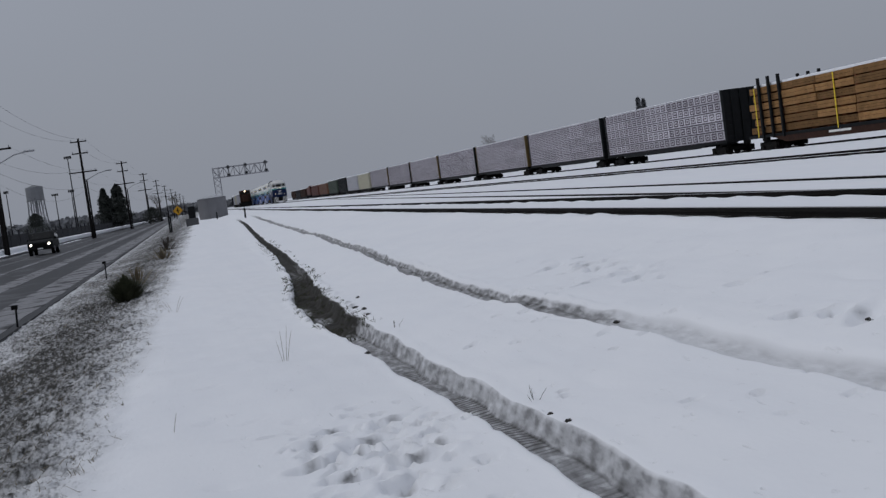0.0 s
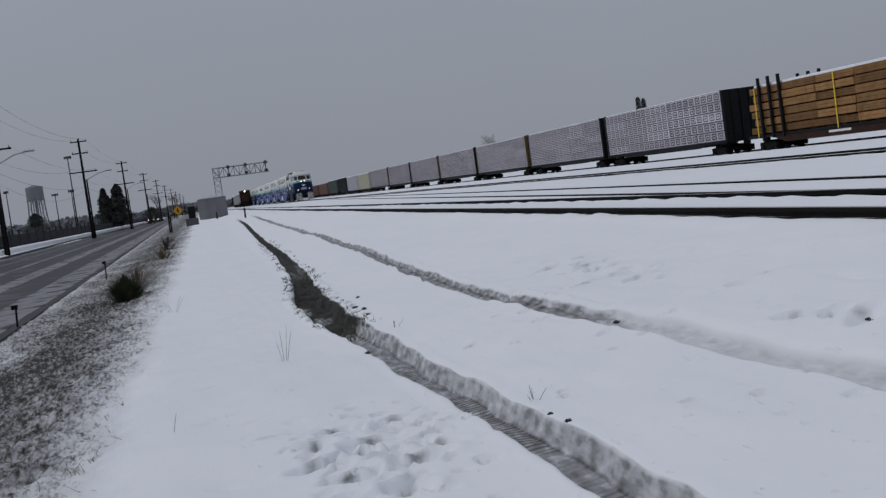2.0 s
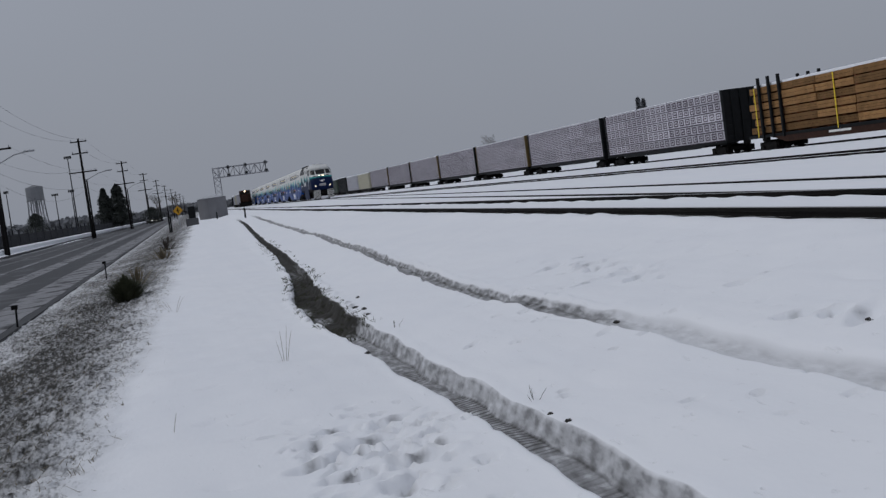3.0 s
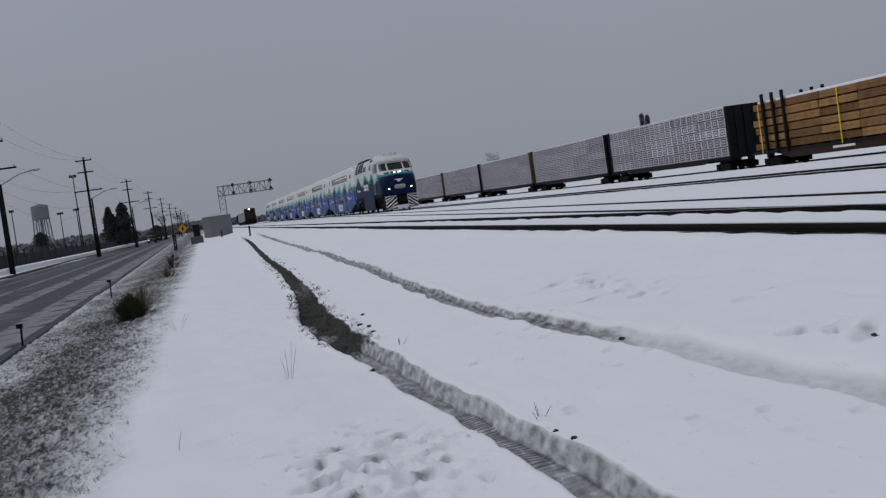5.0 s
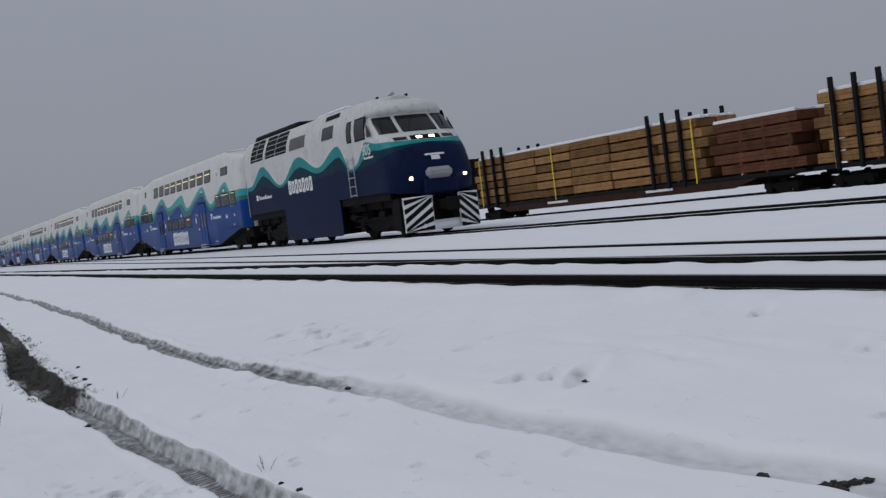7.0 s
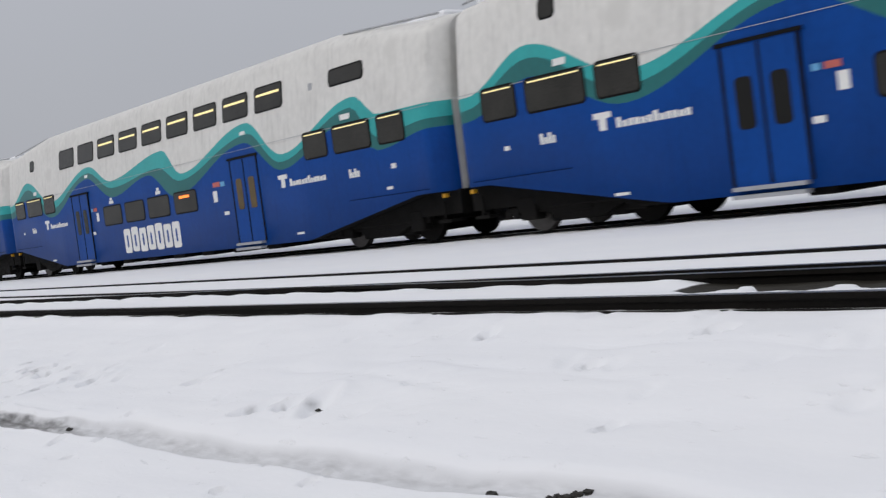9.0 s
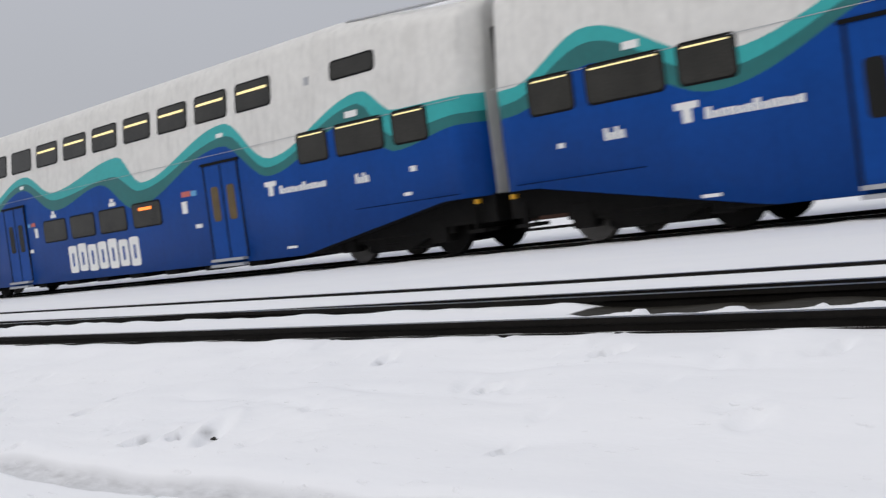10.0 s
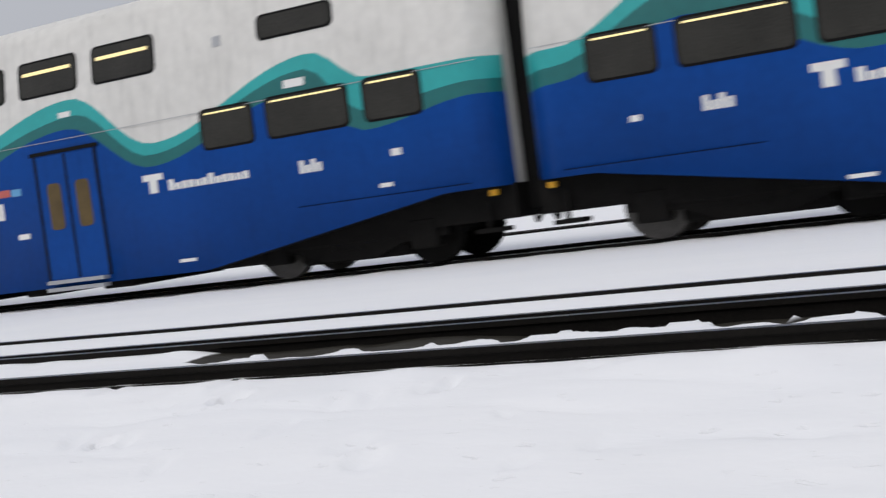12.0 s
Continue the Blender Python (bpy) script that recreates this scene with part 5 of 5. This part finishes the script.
plate = part("plate", bm, SIGN_YELLOW, sg)
part("symbol", boxes((-0.04, 0.04, -0.09, -0.081, 1.25, 1.7), (-0.13, 0.13, -0.09, -0.081, 1.44, 1.50)), RUBBER, plate)


# ---- poles and wires along the road ----
def utility_pole(x, y, h, arms):
    z = on_ground(x, y)
    ob = thing("utility_pole", "dark wooden utility pole with crossarms", "utility pole", "poles along the road", at=(x, y, z))
    part("pole", rods(((0, 0, -0.5), (0, 0, h), 0.20, 0.13), seg=10), WOOD_POLE, ob)
    for k in range(arms):
        za = h - 0.5 - (1.5 * k if k < 2 else 3.9)
        wd = 1.0 if k < 2 else 1.75
        a = part("crossarm", boxes((-wd, wd, -0.22, -0.10, za, za + 0.15)), WOOD_POLE, ob)
        for s in (-0.9, 0.9):
            part("insulator", rods(((s * wd, -0.16, za + 0.15), (s * wd, -0.16, za + 0.36), 0.06), seg=8), GALV, a)
    return ob


POLES = [(-17.35, 104, 13.4), (-14.6, 152, 13.0), (-14.2, 222, 13.0), (-14.0, 293, 13.0), (-14.0, 368, 13.2), (-14, 440, 13), (-14, 520, 13), (-14, 600, 13), (-14, 690, 13), (-14, 790, 13)]
for x, y, h in POLES:
    utility_pole(x, y, h, 3)


def wire(a, b, sag, name="overhead_wire"):
    cu = bpy.data.curves.new(name, "CURVE")
    cu.dimensions, cu.bevel_depth, cu.bevel_resolution = "3D", 0.010, 0
    sp = cu.splines.new("POLY")
    sp.points.add(15)
    for k in range(16):
        f = k / 15
        p = Vector(a).lerp(Vector(b), f)
        sp.points[k].co = (p.x, p.y, p.z - sag * 4 * f * (1 - f), 1)
    cu.materials.append(RUBBER)
    return tagged(new(name, cu), "thin black overhead wire between poles", "wire", "wires along the road")


for (xa, ya, ha), (xb, yb, hb) in zip(POLES[:6], POLES[1:7]):
    for dx, dz in ((-0.9, -0.2), (0.9, -0.2), (-1.55, -4.1), (1.55, -4.1), (0.15, -6.2)):
        wire((xa + dx, ya, on_ground(xa, ya) + ha + dz), (xb + dx, yb, on_ground(xb, yb) + hb + dz), 0.9)
wire((-17.35, 104, 5.6), (-14.6, 152, 5.4), 1.6)
wire((-30, 40, 9.0), (-17.35, 104, 5.6), 1.2)


def street_lamp(x, y, h):
    z = on_ground(x, y)
    ob = thing("street_lamp", "cobra-head street lamp on a bracket arm, unlit", "street lamp", "street lamps along the road", at=(x, y, z))
    part("arm", rods(((0, 0, h - 0.9), (1.6, 0, h - 0.15), 0.06), ((1.6, 0, h - 0.15), (2.6, 0, h), 0.06), seg=7), GALV, ob)
    part("lamp_head", boxes((2.4, 3.3, -0.16, 0.16, h - 0.06, h + 0.12), bevel=0.05), GALV, ob)
    part("mast", rods(((0, 0, -0.3), (0, 0, h - 0.8), 0.11, 0.09)), WOOD_POLE, ob)
    return ob


for x, y, h in ((-16.5, 100, 8.6), (-14.35, 152.4, 8.5), (-13.9, 222.4, 8.5), (-13.8, 293.4, 8.3), (-13.8, 368, 8.3)):
    street_lamp(x, y, h)


def mast(x, y, h, arms, r=0.16):
    ob = thing("light_mast", "tall grey yard light mast with a rack of floodlights", "light mast", "light masts behind the road", at=(x, y, on_ground(x, y)))
    part("mast", rods(((0, 0, 0), (0, 0, h), r, r * 0.6)), DARK_STEEL, ob)
    part("rack", boxes((-arms, arms, -0.1, 0.1, h - 0.1, h)), DARK_STEEL, ob)
    for k in range(4):
        xk = -arms + 2 * arms * (k + 0.5) / 4
        part("floodlight", boxes((xk - arms * 0.2, xk + arms * 0.2, -0.35, 0.1, h, h + 0.5), bevel=0.05), DARK_STEEL, ob)
    return ob


for (u, y, h, a) in ((-27.6, 258.5, 16.2, 0.8), (-47.3, 296, 11.8, 0.6), (-39.8, 327.6, 10.6, 0.9), (-33.5, 310, 10.5, 0.8)):
    mast(u, y, h, a)


def water_tower(x, y):
    z = on_ground(x, y)
    ob = thing("water_tower", "grey elevated water tank on braced legs, far off", "water tower", at=(x, y, z))
    bm = bmesh.new()
    bmesh.ops.create_cone(bm, cap_ends=True, segments=28, radius1=2.75, radius2=2.75, depth=4.4, matrix=Matrix.Translation((0, 0, 13.6)))
    part("tank", bm, TOWER_GREY, ob)
    bm = bmesh.new()
    bmesh.ops.create_cone(bm, cap_ends=True, segments=28, radius1=2.8, radius2=0.4, depth=0.7, matrix=Matrix.Translation((0, 0, 16.15)))
    part("roof", bm, TOWER_GREY, ob)
    for a in range(6):
        c, s = math.cos(a * math.pi / 3 + 0.3), math.sin(a * math.pi / 3 + 0.3)
        part("leg", rods(((c * 3.2, s * 3.2, 0), (c * 2.5, s * 2.5, 11.6), 0.2)), TOWER_GREY, ob)
        e, f = math.cos((a + 1) * math.pi / 3 + 0.3), math.sin((a + 1) * math.pi / 3 + 0.3)
        part("brace", rods(*[((c * (3.2 - 0.06 * z), s * (3.2 - 0.06 * z), z), (e * (3.0 - 0.06 * z), f * (3.0 - 0.06 * z), z + 3.7), 0.07) for z in (0.2, 4.0, 7.8)], seg=5), TOWER_GREY, ob)
    part("riser", rods(((0, 0, 0), (0, 0, 12), 0.5)), TOWER_GREY, ob)
    part("balcony", rods(((0, 0, 11.35), (0, 0, 11.5), 3.1), seg=24), TOWER_GREY, ob)
    return ob


water_tower(-53, 386)


# ---- trees ----
def conifer(name, label, x, y, h, w, seed, group="evergreens behind the road", needles=NEEDLE):
    rnd = random.Random(seed)
    ob = thing(name, label, "tree", group, at=(x, y, on_ground(x, y)))
    part("trunk", rods(((0, 0, 0), (0, 0, h * 0.9), h * 0.022, 0.04)), TWIG, ob)
    verts, faces = [], []
    for k in range(4200):
        f = rnd.random() ** 0.8
        zc = h * (0.10 + 0.9 * f)
        r = w * (1 - f) ** 0.55 * rnd.uniform(0.2, 1.0) * (0.85 + 0.16 * math.sin(zc * 2.1 + seed))
        a = rnd.uniform(0, 6.283)
        c = Vector((r * math.cos(a), r * math.sin(a), zc))
        s = rnd.uniform(0.25, 0.6) * h / 12
        for _ in range(2):
            d1 = Vector((rnd.gauss(0, 1), rnd.gauss(0, 1), rnd.gauss(-0.3, 0.5))).normalized() * s
            d2 = Vector((rnd.gauss(0, 1), rnd.gauss(0, 1), rnd.gauss(0, 0.6))).normalized() * s * 0.5
            i = len(verts)
            verts += [c - d2, c + d2, c + d1]
            faces.append((i, i + 1, i + 2))
    me = bpy.data.meshes.new("crown")
    me.from_pydata([tuple(v) for v in verts], [], faces)
    me.materials.append(needles)
    cr = new("crown", me)
    cr.parent = ob
    return ob


conifer("conifer", "dark full evergreen tree behind the road", -20.6, 249, 8.8, 2.7, 1)
conifer("conifer", "dark full evergreen tree behind the road", -17.8, 249, 9.6, 3.6, 2)
conifer("conifer", "low dark evergreen behind the road", -11.8, 262, 4.0, 4.0, 3)
conifer("conifer", "low dark evergreen behind the road", -42, 300, 6.0, 4.5, 4)
# These two take the haze-pale colour in place of real needles.
conifer("conifer", "tall narrow snowy evergreen beyond the lumber train, paled by painted haze", 97.6, 240.5, 12.9, 1.0, 6, "evergreens beyond the yard", HAZE_TREES)
conifer("conifer", "tall narrow snowy evergreen beyond the lumber train, paled by painted haze", 98.9, 240.5, 12.5, 1.0, 7, "evergreens beyond the yard", HAZE_TREES)


def bare_tree(x, y, h, w, seed):
    rnd = random.Random(seed)
    ob = thing("bare_tree", "leafless tree with fine grey branches", "tree", "bare trees in the distance", at=(x, y, on_ground(x, y)))
    part("trunk", rods(((0, 0, 0), (0, 0, h * 0.5), h * 0.025, h * 0.015), seg=6), TWIG, ob)
    bm = bmesh.new()

    def grow(p, d, ln, r, lv):
        q = p + d * ln
        rod(bm, p, q, r, r * 0.6, seg=3)
        if lv:
            for _ in range(4):
                nd = (d + Vector((rnd.gauss(0, .5 * w), rnd.gauss(0, .5 * w), rnd.gauss(0.1, .25)))).normalized()
                grow(q, nd, ln * rnd.uniform(0.55, 0.85), r * 0.55, lv - 1)
    for k in range(4):
        grow(Vector((0, 0, h * (0.3 + 0.06 * k))), Vector((rnd.gauss(0, .4), rnd.gauss(0, .4), 1)).normalized(), h * 0.22, h * 0.012, 3)
    part("crown", bm, TWIG, ob)
    return ob


bare_tree(75.3, 290, 10.6, 1.2, 1)
bare_tree(97.2, 326, 11.2, 1.1, 2)
bare_tree(-13, 330, 8, 0.8, 3)
bare_tree(-9, 360, 8, 0.8, 4)


def hazed_wood(name, x0, x1, y, h, seed, n):
    """A distant belt of woods, an uneven mass of many small clumps."""
    rnd = random.Random(seed)
    verts, faces = [], []
    for k in range(n):
        x = rnd.uniform(x0, x1)
        hh = h * (0.55 + 0.45 * abs(math.sin(x * 0.031 + seed)) * rnd.uniform(0.6, 1.1))
        yy = y + rnd.uniform(-25, 25)
        for _ in range(7):
            c = Vector((x + rnd.uniform(-5, 5), yy, rnd.uniform(0.0, hh) - 1.0))
            for _ in range(2):
                d1, d2 = (Vector((rnd.gauss(0, 1), rnd.gauss(0, 1), rnd.gauss(0, 0.8))).normalized() * rnd.uniform(1.2, 2.6) for _ in range(2))
                i = len(verts)
                verts += [tuple(c - d2), tuple(c + d2), tuple(c + d1)]
                faces.append((i, i + 1, i + 2))
    me = bpy.data.meshes.new(name)
    me.from_pydata(verts, [], faces)
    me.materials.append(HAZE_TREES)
    return tagged(new(name, me), "belt of distant woods on the horizon, haze painted into its grey", "woods", kind="stuff")


hazed_wood("far_woods", -330, -40, 640, 7, 1, 900)
hazed_wood("far_woods", -60, 40, 900, 8, 2, 420)

# ---- the long fence behind the road ----
fence = thing("fence", "long dark grey fence of panels and posts behind the road", "fence")
panel = boxes((-0.04, 0.04, 0, 5.9, 0, 1.6))
first = part("panel", panel, FENCE_GREY, fence)
first.matrix_basis = pose(-19.5, 60, on_ground(-19.5, 60) - 0.1)
pst = part("post", boxes((-0.08, 0.08, -0.08, 0.08, 0, 2.05)), FENCE_GREY, fence)
pst.matrix_basis = pose(-19.5, 59.95, on_ground(-19.5, 60) - 0.1)
for k in range(1, 75):
    y = 60 + 6 * k
    for src, dy in ((first, 0), (pst, -0.05)):
        o = new(src.name.split(".")[0], src.data)
        o.parent = fence
        o.matrix_basis = pose(-19.5, y + dy, on_ground(-19.5, y) - 0.1)
part("verge_snow", boxes((-19.2, -17.6, 60, 500, -0.9, -0.32), bevel=0.1), SNOW, fence)


# ---- cars on the road ----
def suv(label, paint):
    ob = thing("suv", label, "car", "cars on the road")
    prof = [(0.0, 0.45), (0.0, 0.95), (0.25, 1.08), (1.25, 1.15), (1.75, 1.68), (2.1, 1.78), (4.0, 1.76), (4.5, 1.15), (4.55, 0.5), (4.3, 0.38), (0.25, 0.38)]
    bm = bmesh.new()
    prism(bm, prof, -0.92, 0.92)
    bmesh.ops.bevel(bm, geom=bm.edges[:], offset=0.05, segments=2, affect="EDGES")
    part("body", bm, paint, ob)
    bm = bmesh.new()
    vs = [bm.verts.new(p) for p in ((-0.74, 1.30, 1.20), (0.74, 1.30, 1.20), (0.66, 1.72, 1.64), (-0.66, 1.72, 1.64))]
    bm.faces.new([bm.verts.new(Vector(v.co) + Vector((0, -0.035, 0.03))) for v in vs])
    bmesh.ops.delete(bm, geom=vs, context="VERTS")
    part("windscreen", bm, GLASS, ob)
    for s in (-1, 1):
        part("side_glass", boxes((s * 0.925 - 0.01, s * 0.925 + 0.01, 1.9, 3.9, 1.2, 1.62)), GLASS, ob)
        part("mirror", boxes((s * 1.0 - 0.1, s * 1.0 + 0.1, 1.45, 1.6, 1.1, 1.28), bevel=0.03), paint, ob)
        part("headlight", rods(((s * 0.66, 0.03, 0.82), (s * 0.66, -0.03, 0.82), 0.085), seg=12), CAR_LIGHT, ob)
        for y in (0.85, 3.7):
            bm = bmesh.new()
            bmesh.ops.create_cone(bm, cap_ends=True, segments=20, radius1=0.37, radius2=0.37, depth=0.24, matrix=Matrix.Translation((s * 0.82, y, 0.37)) @ Matrix.Rotation(radians(90), 4, "Y"))
            w = part("wheel", bm, RUBBER, ob)
            part("rim", rods(((s * 0.93, y, 0.37), (s * 0.955, y, 0.37), 0.22), seg=12), GALV, w)
    part("grille", boxes((-0.5, 0.5, -0.02, 0.02, 0.62, 0.88)), RUBBER, ob)
    part("bumper", boxes((-0.9, 0.9, -0.08, 0.1, 0.4, 0.6), bevel=0.03), RUBBER, ob)
    part("number_plate", boxes((-0.2, 0.2, -0.1, -0.082, 0.46, 0.56)), DECAL, ob)
    return ob


car_near = suv("dark utility vehicle with lit headlights on the wet road", DARK_STEEL)
car_far = suv("distant car with lit headlights on the wet road", GREY_STEEL)
car_third = suv("distant car with lit headlights on the wet road", DARK_STEEL)


# ---- small things near the camera ----
def stems(name, label, x, y, n, h, spread, seed, material, category="weed"):
    rnd = random.Random(seed)
    ob = thing(name, label, category, "weeds in the snow", at=(x, y, on_ground(x, y) - 0.02))
    for k in range(n):
        a, b = rnd.gauss(0, spread), rnd.gauss(0, spread)
        hh = h * rnd.uniform(0.55, 1.0)
        bm = rods(((a * 0.4, b * 0.4, 0), (a, b, hh * 0.6), 0.002, 0.0016), ((a, b, hh * 0.6), (a * 1.5, b * 1.3, hh), 0.002, 0.001), seg=4)
        part("stem", bm, material, ob)
    return ob


stems("weed", "thin dry weed stems sticking out of the snow", 0.48, 10.1, 4, 0.38, 0.035, 1, STRAW)
stems("weed", "single thin dry weed stem in the snow", -0.45, 7.85, 1, 0.26, 0.015, 2, STRAW)
stems("weed", "tuft of weed at the rut's edge", 1.73, 6.45, 4, 0.12, 0.03, 3, TWIG)
stems("weed", "tuft of weed at the rut's edge", 1.62, 10.9, 5, 0.12, 0.04, 4, TWIG)
stems("weed", "tuft of dry weed on the bank", -0.7, 17.5, 5, 0.25, 0.08, 5, STRAW)


def bush(x, y, w, h, n, seed, material, label):
    rnd = random.Random(seed)
    ob = thing("bush", label, "bush", "bushes on the bank", at=(x, y, on_ground(x, y) - 0.05))
    verts, faces = [], []
    for k in range(n):
        a, r = rnd.uniform(0, 6.283), abs(rnd.gauss(0, 0.45))
        tip = Vector((w * r * math.cos(a), w * r * math.sin(a), h * rnd.uniform(0.5, 1.0) * (1 - 0.35 * r)))
        root = Vector((tip.x * 0.25, tip.y * 0.25, 0))
        side = Vector((-math.sin(a), math.cos(a), 0)) * 0.012
        i = len(verts)
        midp = root.lerp(tip, 0.55) + Vector((0, 0, 0.06))
        verts += [tuple(v) for v in (root - side, root + side, midp + side, midp - side, tip)]
        faces += [(i, i + 1, i + 2, i + 3), (i + 3, i + 2, i + 4)]
    me = bpy.data.meshes.new("brush")
    me.from_pydata(verts, [], faces)
    me.materials.append(material)
    t = tagged(new("brush", me), kind="stuff")
    t.parent = ob
    part("stump", rods(((0, 0, -0.05), (0, 0, 0.15), 0.05, 0.02)), TWIG, ob)
    return ob


bush(-1.75, 22.9, 0.62, 0.62, 1300, 1, BUSHGREEN, "dark green broom bush on the bank beside the road")
bush(-1.85, 28.0, 1.3, 0.62, 80, 2, STRAW, "dry leafless brush on the bank beside the road")
bush(-1.75, 42, 1.3, 0.6, 80, 3, STRAW, "dry leafless brush on the bank beside the road")
bush(-1.9, 50, 1.4, 0.6, 80, 4, TWIG, "dry leafless brush on the bank beside the road")
bush(-2.1, 60, 1.5, 0.6, 80, 5, TWIG, "dry leafless brush on the bank beside the road")

rnd = random.Random(21)
verts, faces = [], []
for k in range(9000):
    y = 3.5 + 60 * rnd.random() ** 2.0
    c = -0.62 - 0.003 * y
    x = c + (road_near(y) + 0.2 - c) * rnd.uniform(0.08, 0.95)
    z = on_ground(x, y) if k % 3 == 0 else z
    if k % 3:
        x, y = x0_ + rnd.gauss(0, 0.04), y0_ + rnd.gauss(0, 0.04)
    x0_, y0_ = x, y
    hh, a = rnd.uniform(0.02, 0.06), rnd.uniform(0, 6.283)
    lean = Vector((rnd.gauss(0, 0.05), rnd.gauss(0, 0.05), hh))
    s = Vector((math.cos(a), math.sin(a), 0)) * 0.004
    p = Vector((x, y, z - 0.01))
    i = len(verts)
    verts += [tuple(p - s), tuple(p + s), tuple(p + lean)]
    faces.append((i, i + 1, i + 2))
me = bpy.data.meshes.new("bank_grass")
me.from_pydata(verts, [], faces)
me.materials.append(STRAW)
tagged(new("bank_grass", me), "sparse dead grass poking through snow on the bank", "grass", kind="stuff")


rnd = random.Random(44)
verts, faces = [], []
for k in range(420):
    y = rnd.uniform(11.6, 21.0) if k % 4 else rnd.uniform(21, 40)
    side = rnd.choice((-1, -1, 1, 0))
    x = float(rut_middle(y, RUT_A)) + side * 0.2 + rnd.gauss(0, 0.05)
    z = on_ground(x, y)
    for _ in range(9):
        a, hh = rnd.uniform(0, 6.283), rnd.uniform(0.015, 0.05)
        p = Vector((x + rnd.gauss(0, 0.025), y + rnd.gauss(0, 0.05), z - 0.008))
        w = Vector((math.cos(a), math.sin(a), 0)) * 0.006
        i = len(verts)
        verts += [tuple(p - w), tuple(p + w), tuple(p + Vector((rnd.gauss(0, 0.03), rnd.gauss(0, 0.03), hh)))]
        faces.append((i, i + 1, i + 2))
me = bpy.data.meshes.new("rut_grass")
me.from_pydata(verts, [], faces)
me.materials.append(BUSHGREEN)
tagged(new("rut_grass", me), "torn dark turf in the muddy wheel rut", "grass", kind="stuff")


def clod(x, y, r, seed, label="dark clod of earth lying in the snow"):
    rnd = random.Random(seed)
    bm = bmesh.new()
    bmesh.ops.create_icosphere(bm, subdivisions=2, radius=r)
    for v in bm.verts:
        v.co *= rnd.uniform(0.65, 1.15)
        v.co.z *= 0.55
    ob = mesh_ob("clod", bm, MUDROCK)
    ob.matrix_basis = pose(x, y, on_ground(x, y) + r * 0.15)
    return tagged(ob, label, "clod", "clods in the snow")


CLODS = [(3.02, 3.27, .036), (3.06, 3.22, .034), (2.98, 3.24, .03), (3.10, 3.20, .03), (3.0, 3.17, .03), (3.13, 3.16, .024), (3.07, 3.28, .02), (3.0, 3.6, .032), (2.9, 8.12, .03), (3.60, 5.80, .028), (3.61, 5.86, .02), (3.69, 3.54, .012), (1.70, 5.7, .022), (1.69, 6.0, .018), (1.56, 13.4, .04),
         (1.60, 12.9, .035), (1.20, 9.9, .03), (1.25, 9.75, .02), (0.75, 5.31, .03), (3.54, 11.75, .035), (3.76, 10.8, .02), (1.55, 12.2, .03), (1.05, 14.6, .04), (1.7, 14.2, .03)]
for k, (x, y, r) in enumerate(CLODS):
    clod(x, y, r, k + 30)


# ---- what moves ----
def motions():
    times = [0.0, 0.1] + [0.5 * k for k in range(1, 24)] + [11.9, 12.0]

    def run(ob, x, z, back):
        walk(ob, [(t, pose(x, NOSE_AT + back - SPEED * t, z)) for t in times])
    run(loco, MAIN_X, 0.0, 0.0)
    for c, back in zip(coaches, COACH_AT):
        run(c, MAIN_X, 0.0, back)

    def drive(ob, y0, v, lane):
        walk(ob, [(t, pose(road_near(y0 - v * t) + lane, y0 - v * t, ROAD_Z + 0.02, 0, 0, 1.0)) for t in times])
    drive(car_near, 90.0, 20.0, -7.6)
    drive(car_far, 330, 11.0, -5.6)
    drive(car_third, 365, 11.0, -5.2)


motions()
